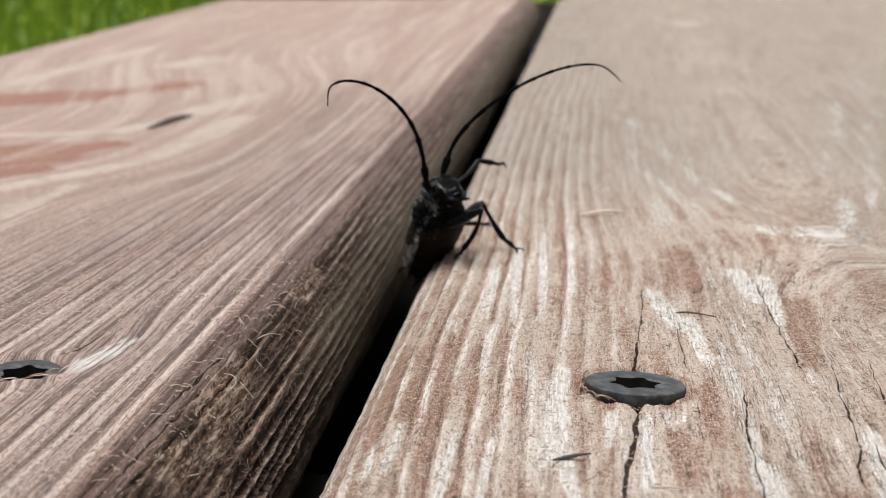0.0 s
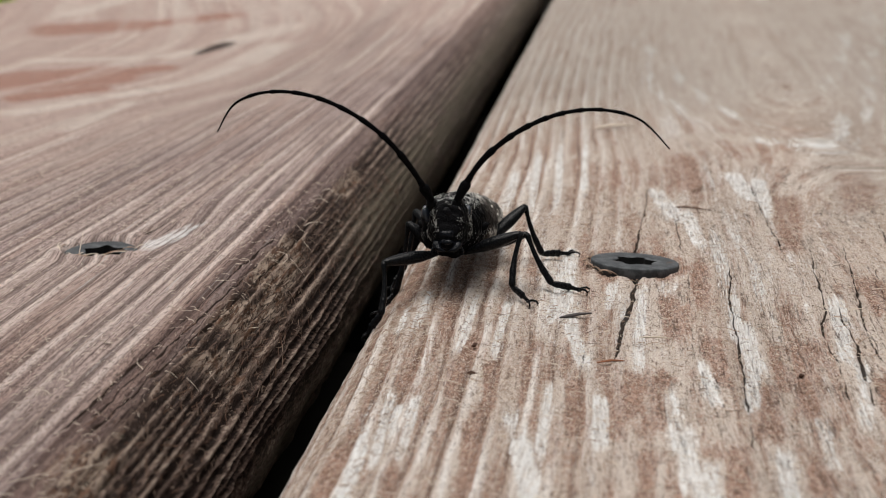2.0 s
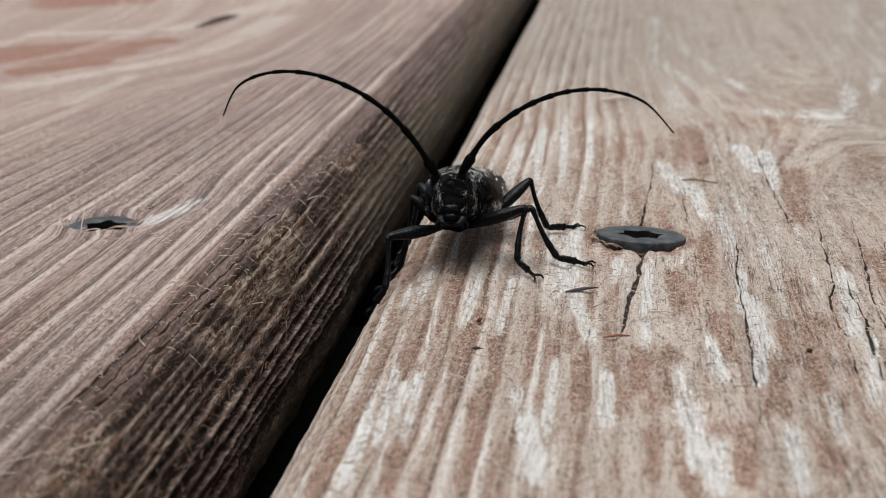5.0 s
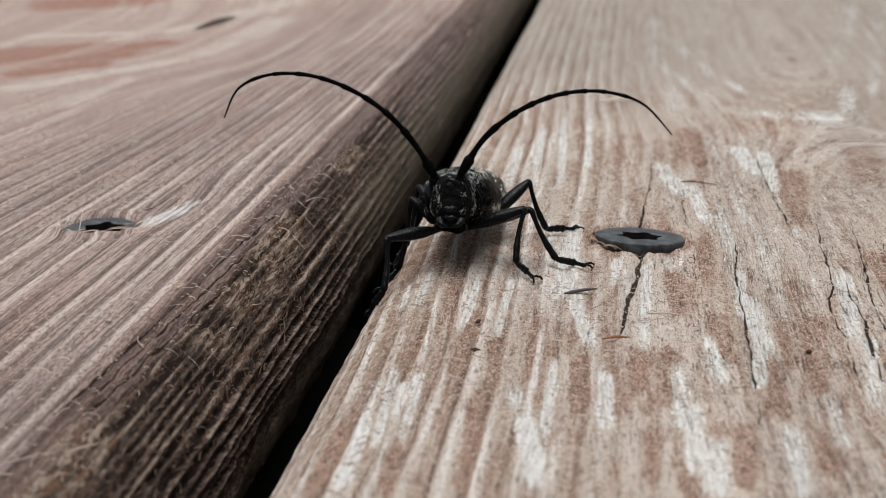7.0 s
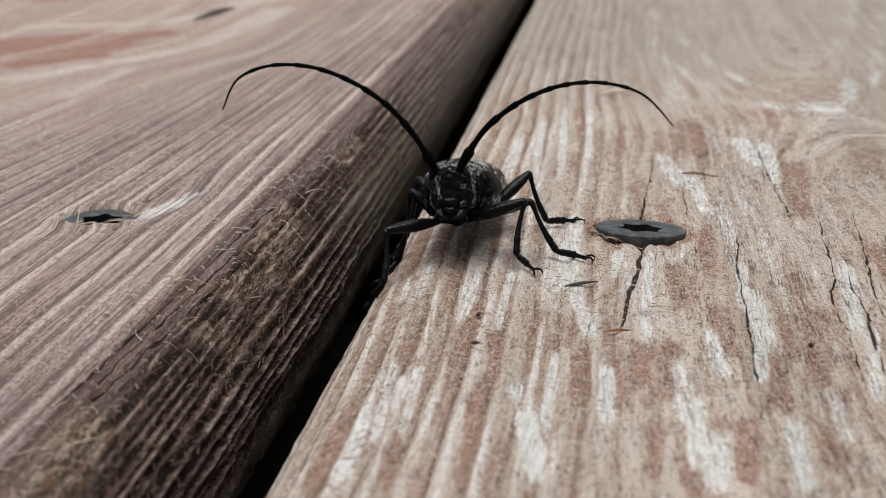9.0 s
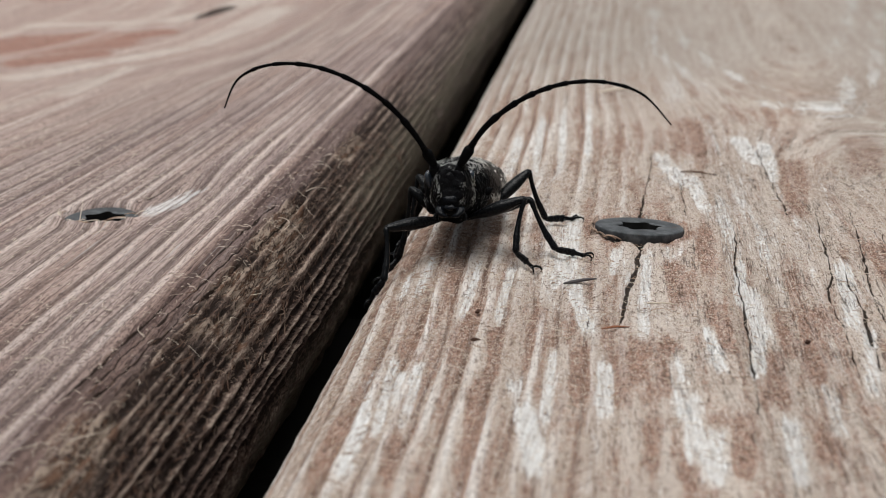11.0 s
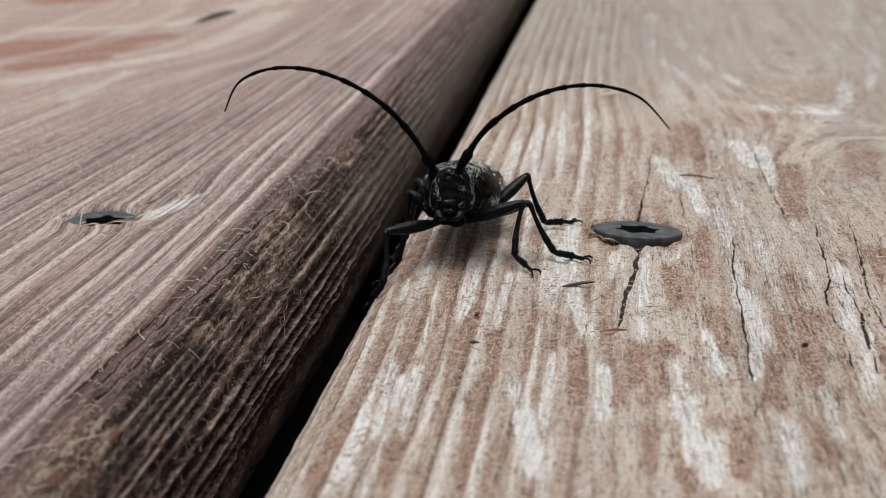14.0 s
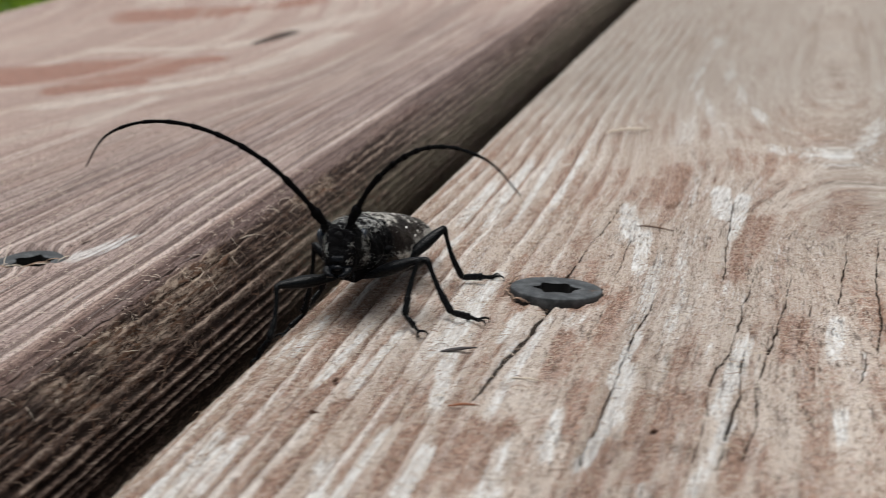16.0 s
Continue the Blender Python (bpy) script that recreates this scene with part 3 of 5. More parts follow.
BLEACHED_MID = [
    (24.5, 29, 27.4, 14, 0.91), (28.2, 19, 29.1, 4, 0.85), (34.1, 38, 36.1, 24, 1.09), (37.3, 35, 37.3, 17, 0.79), (15.9, 3, 15.7, -19, 0.85),
    (20.4, -8, 20.0, -16, 0.48), (23.2, -9, 22.8, -24, 0.55), (8.5, 15, 8.8, -2, 0.5), (40.6, -11, 39.2, -28, 0.67), (40.5, -27, 38.9, -41, 0.59), (7.3, 37, 7.6, 17, 0.48), (9.4, 47, 10.5, 17, 0.42),
    (11.4, 66, 13.4, 18, 0.44), (15.0, 70, 16.2, 26, 0.45), (36.0, -39, 35.6, -48, 0.54), (31.5, -11, 30.9, -23, 0.44),
]
BLEACHED_FAR = [
    (15.9, -34, 16.1, -47, 0.33), (24.8, 100, 31.9, 69, 1.07), (31.9, 69, 34.6, 59, 1.13), (42.7, 57, 50.0, 56, 2.6), (50.5, 56, 54.0, 81, 1.3),
    (37.6, 60, 42.7, 57, 2.2), (31.8, -18, 32.0, -31, 0.69), (28.1, -28, 28.3, -37, 0.57), (4.8, -39, 5.5, -46, 0.39), (48.1, -4, 47.6, -15, 0.57),
    (48.4, -24, 48.4, -31, 0.56),
]
ARCS = [
    [(28, 125), (34, 85), (39, 72), (43, 57), (44.5, 50), (51, 51), (59, 87), (68, 146), (82, 237)],
    [(46, 99), (53, 97), (60, 126), (68, 176)],
    [(24, 175), (24, 119), (26, 85), (28, 59)],
    [(21, 350), (55, 372), (82, 360)],
]


def arc_field(x, y):
    """Long pale rings that bend round in an arch where the saw met the heart of the log."""
    out = np.zeros_like(x)
    for arc in ARCS:
        out = np.maximum(out, streak_field(x, y, [(*a, *b, 0.55 + 0.0035 * (a[1] + b[1])) for a, b in zip(arc, arc[1:])]))
    return out


STAINED_NEAR = [
    (24.8, -31, 24.8, -42, 0.92), (17.7, -34, 18.4, -43, 0.67), (21.5, -34, 21.2, -44, 0.66), (32.6, -33, 32.1, -43, 0.74), (36.7, -23, 34.8, -39, 0.87),
    (28.9, -23, 29.2, -33, 0.72), (5.4, -25, 5.4, -40, 0.63), (5.7, -42, 6.6, -56, 0.46), (8.3, -25, 8.4, -37, 0.54), (10.6, -41, 11.9, -55, 0.53),
    (11.1, -30, 11.9, -41, 0.52), (16.7, -24, 16.8, -34, 0.45), (25.4, -12, 25.6, -24, 0.79), (39.9, 27, 38.1, 4, 1.36), (28.8, 48, 28.9, 29, 1.28),
]
STAINED_FAR = [
    (1.2, 10, 1.6, -14, 1.1), (4.6, 10, 4.8, -12, 0.7), (8.6, 8, 8.8, -10, 0.6),
    (3.0, -1, 2.9, -12, 0.77), (6.4, -1, 6.6, -12, 0.66), (36.4, -39, 34.5, -51, 0.76), (29.6, -45, 29.0, -54, 0.66), (23.6, -46, 23.1, -54, 0.59),
    (28.9, -1, 28.6, -15, 0.74), (14.4, -25, 14.6, -35, 0.45), (2.0, -48, 2.4, -56, 0.52), (49.3, 39, 47.8, 20, 2.00), (41.9, -30, 41.2, -38, 0.69),
    (34.0, -24, 34.1, -34, 0.66), (22.3, -31, 22.4, -39, 0.56), (14.5, -40, 14.7, -45, 0.53), (44.8, -5, 44.1, -15, 0.76),
]


def streak_field(x, y, streaks):
    """Long soft patches from (x, y, x, y, half width) in mm."""
    out = np.zeros_like(x)
    for x0, y0, x1, y1, w in streaks:
        d = np.array((x1 - x0, y1 - y0))
        ln = np.hypot(*d)
        d = d / ln
        s = (x - x0) * d[0] + (y - y0) * d[1]
        c = -(x - x0) * d[1] + (y - y0) * d[0]
        ends = smooth(s, -0.12 * ln - 0.5, 0.12 * ln + 0.5) * (1 - smooth(s, 0.88 * ln - 0.5, 1.12 * ln + 0.5))
        out = np.maximum(out, np.exp(-((c / (1.15 * w)) ** 4)) * ends)
    return out


def pale_shape(x, y, q, z):
    """Flat-sawn plank: rings cut in long curves round x = 47 mm, steep ridges near the gap."""
    wob = 3.0 * (fbm(x * 0.02 + 9, y * 0.013, 11) - 0.5) + 0.8 * (fbm(x * 0.09, y * 0.035, 12) - 0.5)
    depth = np.where(y > 45, np.clip(10.4 - 0.13 * (y - 45), 4.5, 40), 10.4 + 0.03 * (45 - y)) + 3.0
    u = np.sqrt((x - 47) ** 2 + depth ** 2) - 0.6 * np.clip(x - 30, 0, 40) * (1 - smooth(y, 15, 60)) + wob + 0.25 * (vnoise(x * 0.6, y * 0.12, 14) - 0.5)
    u = np.where(z < -1.0, u + 0.55 * (-1.0 - z), u)
    phase = u / 2.05 + 0.35 * vnoise(u * 0.11, u * 0 + 3, 4)
    tri = phase - np.floor(phase)
    ridge = np.where(tri < 0.80, smooth(tri, 0.0, 0.80), 1 - smooth(tri, 0.80, 0.97))
    near = 1 - smooth(x, 14, 34)
    relief = (0.05 + 0.32 * near) * (ridge - 0.5) + 0.10 * (fbm(u * 1.5, y * 0.12, 21) - 0.5) + 0.16 * (fbm(x * 0.12, y * 0.05, 22) - 0.5)
    relief += 0.16 * near * (fbm(x * 1.2, y * 0.7, 24) - 0.5)
    relief += 0.05 * (vnoise(u * 3.1, y * 0.8, 23) - 0.5)
    split, gape = crack_field(x, y, CRACKS_NEAR_SCREW + CRACKS_MID + CRACKS_OUTER)
    cleft = np.exp(-(split / (gape + 0.12)) ** 2) * smooth(gape, 0.0, 0.08)
    grey = np.exp(-((x - 27) / 15) ** 2 - ((y - 4) / 24) ** 2) * smooth(fbm(u * 0.5, y * 0.05, 35), 0.36, 0.6)
    rim = np.hypot(x - SCREW_R[0], y - SCREW_R[1])
    hole = np.clip((4.45 - rim) * 1.5, 0, 5)
    # shade inside the screw hole, painted near black through the crack mask
    crack = smooth(4.75 - rim + 0.5 * (vnoise(x * 1.3, y * 1.3, 81) - 0.5), 0.0, 0.3)
    torn = np.exp(-((rim - 4.9) / 0.7) ** 2) * (0.1 + 1.0 * vnoise(x * 0.8, y * 0.8, 82))
    return {"height": relief - 0.5 * cleft - 0.4 * smooth(crack, 0.6, 1.0) - hole, "split": split, "gape": gape, "u": u, "ridge": ridge, "crack": crack, "knot": np.maximum(smooth(y, 40, 110), 0.8 * smooth(x, 41, 49) * smooth(y, 0, 25)), "side": smooth(-z, 5, 9), "algae": 0 * x,
            "bleach": np.maximum(streak_field(x, y, BLEACHED_NEAR + BLEACHED_MID + BLEACHED_FAR) * (1 - 0.5 * smooth(y, 40, 60)), np.maximum(0.6 * grey, 0.50 * arc_field(x + 2.4 * (fbm(x * 0.06, y * 0.05, 71) - 0.5), y) * (0.35 + 0.9 * fbm(x * 0.15, y * 0.05, 72)))), "stain": np.maximum(streak_field(x, y, STAINED_NEAR + STAINED_FAR), torn),
            "ribbed": 1 - smooth(x, 13, 24), "worn": smooth(x, 17, 29) * (1 - smooth(y, 40, 80)), "edge": 0 * x}


KNOT_RED = [(-108, 92, -72, 112, 9.5), (-80, 104, -67, 121, 3.2), (-118, 172, -94, 184, 9.0), (-94, 184, -78, 206, 5.0), (-84, 84, -70, 96, 3.5)]
KNOT_PALE = [
    (-100, 126, -74, 131, 2.6), (-74, 131, -64, 150, 2.8), (-66, 152, -57, 187, 4.0), (-53, 153, -54, 123, 3.4), (-54, 123, -57, 103, 2.8),
    (-57, 103, -67, 86, 2.4), (-67, 86, -78, 70, 2.4), (-124, 196, -118, 290, 4.0), (-97, 235, -88, 262, 5.5), (-61, 84, -63, 58, 1.6),
]
SCREW_WHIRL = [(-29.4, -2.0, -26.6, 6.0, 1.2), (-28.2, 1.5, -25.4, 10.0, 0.45), (-28.9, 2.5, -26.8, 9.0, 0.25)]


RINGS = [2.6, 5.6, 8.3, 10.9, 14.6, 17.8, 20.8, 24.0, 27.0, 30.3, 32.9, 35.3, 38.4, 41.8, 44.8, 48.3, 51.5, 55.0, 58.6, 62.5, 67, 72, 76, 81, 86, 92, 98, 104, 111, 118, 126, 134, 143, 152, 165, 180]
RING_PALE = [0.5, 0.55, 0.6, 1.0, 0.96, 1.0, 0.72, 1.0, 0.74, 0.98, 0.80, 0.95, 0.76, 0.92, 0.8, 0.98, 0.75, 0.9, 0.85, 0.95, 0.8]
FRAYED = [(-14.2, 5, -13.8, -10, 1.4), (-13.6, -9, -12.4, -30, 1.8), (-15.0, -49, -14.2, -62, 1.6), (-14.2, 38, -14.0, 26, 0.9)]


def red_shape(x, y, q, z):
    """Plank with a knot that turns the rings aside, and a deeply grooved sawn side."""
    d = -9.0 - x
    bow = 20 * np.exp(-((y - 150) / 62) ** 2) * smooth(d, 2, 60) + 9 * np.exp(-((y - 60) / 60) ** 2) * smooth(d, 10, 50)
    bow = bow + 14 * smooth(d, 25, 38) * smooth(y, 65, 112) * (1 - smooth(y, 190, 300))
    wob = 1.0 * (fbm(x * 0.02, y * 0.011, 41) - 0.5) + 0.7 * (fbm(x * 0.08, y * 0.03, 42) - 0.5)
    sd = np.hypot((x + 27.0) / 3.4, (y - 7.0) / 7.5)
    eddy = 1.3 * np.exp(-sd ** 2) * np.sign(x + 29)
    u = d + bow + wob + eddy
    top = z > -0.6
    u = np.where(top, u, 9.0 + (z + 0.6) * 1.0 + d * 0.9 + wob)
    ledge = (1 - smooth(u, 9.3, 10.3)) * np.where(top, 1.0, 0.0)
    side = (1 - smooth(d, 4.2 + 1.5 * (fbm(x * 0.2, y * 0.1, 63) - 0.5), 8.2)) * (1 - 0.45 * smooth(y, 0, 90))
    phase = np.where(d < 7.0, (q + 2.4 * (fbm(q * 0.3, y * 0.008, 44) - 0.5) + 0.12 * (vnoise(q * 0.8, y * 0.2, 46) - 0.5)) / 1.0, np.interp(u, RINGS, np.arange(len(RINGS)) + 0.80))
    tri = phase - np.floor(phase)
    ridge = np.where(tri < 0.86, smooth(tri, 0.08, 0.86), 1 - smooth(tri, 0.86, 0.99))
    band = np.interp(np.floor(phase), np.arange(len(RING_PALE)), RING_PALE)
    ridge = ridge * np.where(d < 7.0, 0.25 + 1.1 * fbm(np.floor(phase) * 3.7 + 0.5, y * 0.07, 47), band * (0.84 + 0.30 * vnoise(np.floor(phase) * 3.7 + 0.5, y * 0.03, 45)) * (1 - 0.10 * smooth(y, 5, 50)))
    relief = (0.12 + 0.62 * side * (1 - 0.65 * smooth(y, 0, 35)) + 0.30 * ledge * (1 - side)) * (ridge - 0.5) + 0.12 * (fbm(u * 1.2, y * 0.1, 51) - 0.5) + 0.2 * (fbm(x * 0.1, y * 0.04, 52) - 0.5)
    edge = np.exp(-((d - 4.8) / 3.0) ** 2)
    relief += (0.08 + 1.1 * edge) * (fbm(q * 1.3, y * 0.42, 53, 4) - 0.5) + 0.5 * side * (1 - 0.5 * smooth(y, 0, 35)) * (fbm(q * 2.0, y * 0.75, 54, 4) - 0.5)
    split, gape = crack_field(x, y, CRACKS_AND_LEDGES)
    crack = (np.exp(-(((x + 66.5) * 0.99 - (y - 146) * 0.10) / (2.6 + 0.10 * np.clip(y - 140, -12, 20))) ** 2 - ((y - 146) / 13.0) ** 4))
    rr = np.hypot(x - SCREW_L[0], y - SCREW_L[1])
    rim = (0.15 + 1.10 * smooth(SCREW_L[1] - y, -3, 3)) * (1 - smooth(rr, 3.75, 4.5)) + np.clip((3.7 - rr) * 1.5, 0, 5)
    lip = (0.12 + 0.30 * smooth(SCREW_L[1] - y, 0.5, 3.5)) * np.exp(-((rr - 4.9) / 0.8) ** 2) * (0.5 + vnoise(x * 0.9, y * 0.9, 57))
    # the knot field, widened to carry the painted sheen of the far end
    knot = np.maximum(np.exp(-((x + 98) / 56) ** 2 - ((y - 150) / 120) ** 2) * 1.5, 0.85 * smooth(y, 110, 240))
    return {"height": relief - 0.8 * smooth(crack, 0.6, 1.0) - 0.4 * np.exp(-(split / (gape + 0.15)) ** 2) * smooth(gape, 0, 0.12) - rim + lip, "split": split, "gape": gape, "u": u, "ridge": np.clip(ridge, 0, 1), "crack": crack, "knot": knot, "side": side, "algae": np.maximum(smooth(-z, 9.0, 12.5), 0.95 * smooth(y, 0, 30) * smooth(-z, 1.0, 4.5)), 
            "bleach": streak_field(x, y, SCREW_WHIRL), "stain": np.clip(1.5 * streak_field(x + 1.2 * (fbm(x * 0.3, y * 0.2, 62) - 0.5), y, FRAYED) * smooth(fbm(q * 0.4, y * 0.16, 61), 0.30, 0.52), 0, 1), "ribbed": streak_field(x, y, KNOT_RED), "worn": streak_field(x, y, KNOT_PALE), "edge": np.maximum(ledge, 0.48 * smooth(-y, 12, 48) * smooth(-z, -2, 0) + 0 * x)}


CRACKS_AND_LEDGES = [
    [(-31.4, 3.6, 0.40), (-30.2, 8.5, 0.35), (-29.2, 14, 0.12)],
    # the other three are ledges along the edge, drawn as dark lines
    [(-19.0, -48, 0.20), (-18.1, -27.5, 0.34), (-17.5, -18.6, 0.36), (-17.3, -10.1, 0.36), (-16.6, -0.4, 0.32), (-16.2, 12, 0.16)],
    [(-16.8, -48, 0.20), (-15.8, -31.3, 0.32), (-14.9, -18.4, 0.34), (-14.5, -8.1, 0.32), (-14.2, -0.3, 0.28), (-14.0, 10, 0.14)],
    [(-17.4, -46, 0.14), (-16.9, -31, 0.22), (-16.2, -18.0, 0.24), (-15.9, -8, 0.22), (-15.5, 4, 0.14)],
]
CRACKS_NEAR_SCREW = [
    [(23.9, 30, 0.10), (23.4, 18, 0.2), (22.8, 10, 0.26), (22.4, 2, 0.34), (22.5, -8, 0.42), (22.1, -14, 0.38), (21.5, -20, 0.3), (21.0, -26, 0.2), (20.8, -30, 0.10)],
    [(26.7, 18.3, 0.08), (27.0, 8.5, 0.10), (27.6, -5, 0.05), (27.3, -17, 0.07)],
    [(31.7, 0.6, 0.10), (31.6, -4.9, 0.16), (31.1, -10.1, 0.17), (31.1, -15.5, 0.18), (31.1, -25.0, 0.2), (30.9, -33, 0.16), (30.7, -45, 0.12)],
    [(18.4, -26, 0.08), (18.0, -34, 0.13)],
]
CRACKS_MID = [
    [(36.4, 32.4, 0.12), (36.6, 22.1, 0.20), (36.9, 14.0, 0.16), (37.4, 5.0, 0.18), (37.3, 0.0, 0.10)],
    [(40.3, 5.5, 0.10), (39.8, -1.1, 0.18), (39.7, -7.1, 0.22), (39.4, -13.9, 0.16), (38.6, -17.8, 0.18), (38.3, -22.5, 0.12), (38.8, -27.7, 0.14), (38.4, -35.3, 0.16)],
    [(40.8, -11.0, 0.10), (40.5, -17.4, 0.18), (40.9, -21.9, 0.24), (40.6, -27.3, 0.24), (40.4, -32.2, 0.18), (40.1, -37, 0.10)],
    [(31.7, 40.7, 0.14), (32.0, 30.5, 0.10)],
]
CRACKS_OUTER = [
    [(43.7, 6.2, 0.12), (43.3, -3.5, 0.22), (42.8, -9.2, 0.24), (42.4, -14.5, 0.24), (42.1, -20.6, 0.16), (42.5, -27.9, 0.16), (41.6, -34.7, 0.12)],
    [(48.8, 16.1, 0.10), (48.4, 5.3, 0.18), (47.9, -1.1, 0.12)],
    [(52.0, 20.6, 0.10), (51.5, 7.6, 0.18), (51.7, -4.7, 0.18), (51.2, -14.0, 0.10)],
    [(45.9, 0.1, 0.12), (45.5, -4.5, 0.12)],
    [(50.4, -11.7, 0.14), (49.9, -19.0, 0.12)],
]


def build_screw(bench, x, y, z, turn, tilt, label):
    """A countersunk screw head with a six-lobed recess, the shank in the plank."""
    sides = 72
    lobe = lambda a: 1.98 + 0.28 * math.cos(6 * a) + 0.05 * math.cos(12 * a)
    rows = [(lambda a: 2.2, -9.0), (lambda a: 2.3, -3.4), (lambda a: 3.95, -1.35), (lambda a: 4.28, -1.0), (lambda a: 4.36, -0.16), (lambda a: 4.32, -0.05), (lambda a: 4.22, 0.00),
            (lambda a: 3.9, 0.02), (lambda a: 2.9, 0.03), (lambda a: lobe(a) + 0.10, 0.02), (lobe, -0.06), (lambda a: lobe(a) * 0.95, -2.6), (lambda a: 0.7, -3.4)]
    def turned(rows, closed_foot):
        bm = bmesh.new()
        rings = [[bm.verts.new((r(a) * math.cos(a) * MM, r(a) * math.sin(a) * MM, h * MM)) for a in (2 * math.pi * k / sides for k in range(sides))] for r, h in rows]
        for r0, r1 in zip(rings, rings[1:]):
            for k in range(sides):
                bm.faces.new((r0[k], r0[(k + 1) % sides], r1[(k + 1) % sides], r1[k]))
        bm.faces.new(rings[0][::-1] if closed_foot else rings[-1])
        return bm

    ob = part("screw", turned(rows[:11], True), STEEL, bench, label)
    ob.matrix_basis = pose(x * MM, y * MM, z * MM, tilt[0], tilt[1], turn)
    part("recess", turned(rows[10:], False), RECESS, ob, "dark six-lobed screw recess")
    return ob


def fibre_mesh(count, rng, xs, ys, face_x, sign, radius, reach, thick, spread=3.0):
    """Many short curled fibres lying on a plank, each a thin three-sided strand."""
    x = np.array([xs(rng) for _ in range(count)])
    y = np.array([ys(rng) for _ in range(count)])
    ln = rng.gamma(2.4, reach / 2.4, count)
    clear = np.minimum(np.hypot(x - SCREW_R[0], y - SCREW_R[1]), np.hypot(x - SCREW_L[0], y - SCREW_L[1])) > 5.6
    x, y, ln, count = x[clear], y[clear], ln[clear], int(clear.sum())
    a, bend = math.pi / 2 + rng.uniform(-1, 1, count) * spread + math.pi * rng.integers(0, 2, count), rng.normal(0, 0.35 + 0.3 * spread, count)
    lift, r = abs(rng.normal(0, 0.16 if spread > 1 else 0.03, count)), thick * rng.uniform(0.6, 1.4, count)

    def surface(px):
        d = np.clip(sign * (px - face_x), 0.3, None)
        return np.where(d < radius, -radius + np.sqrt(np.clip(radius ** 2 - (radius - d) ** 2, 0, None)), 0.0)

    rings = []
    for s in range(5):
        t = s / 4
        ang = a + bend * t
        rr = r * (1 - 0.6 * t)
        z = surface(x) + 0.07 + lift * ln * math.sin(math.pi * min(1.0, 0.15 + t * 0.85))
        cx, cy = -np.sin(ang) * rr, np.cos(ang) * rr
        rings.append(np.stack([np.stack([x + cx, y + cy, z], -1), np.stack([x - cx, y - cy, z], -1), np.stack([x, y, z + 1.7 * rr], -1)], 1))
        x, y = x + ln / 4 * np.cos(ang), y + ln / 4 * np.sin(ang)
    co = np.stack(rings, 1).reshape(-1, 3) * MM
    base = (np.arange(count) * 15)[:, None, None]
    quads = np.array([(3 * s + i, 3 * s + (i + 1) % 3, 3 * s + 3 + (i + 1) % 3, 3 * s + 3 + i) for s in range(4) for i in range(3)])
    me = bpy.data.meshes.new("wood_fuzz")
    me.from_pydata(co.tolist(), [], (base + quads[None]).reshape(-1, 4).tolist())
    return me


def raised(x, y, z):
    """The stained plank stands 1.8 mm higher than the pale one, scaled about the camera's place to keep its outline in
    that view: from its own millimetres to the bench's.
    """
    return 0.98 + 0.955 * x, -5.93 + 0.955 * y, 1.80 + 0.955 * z


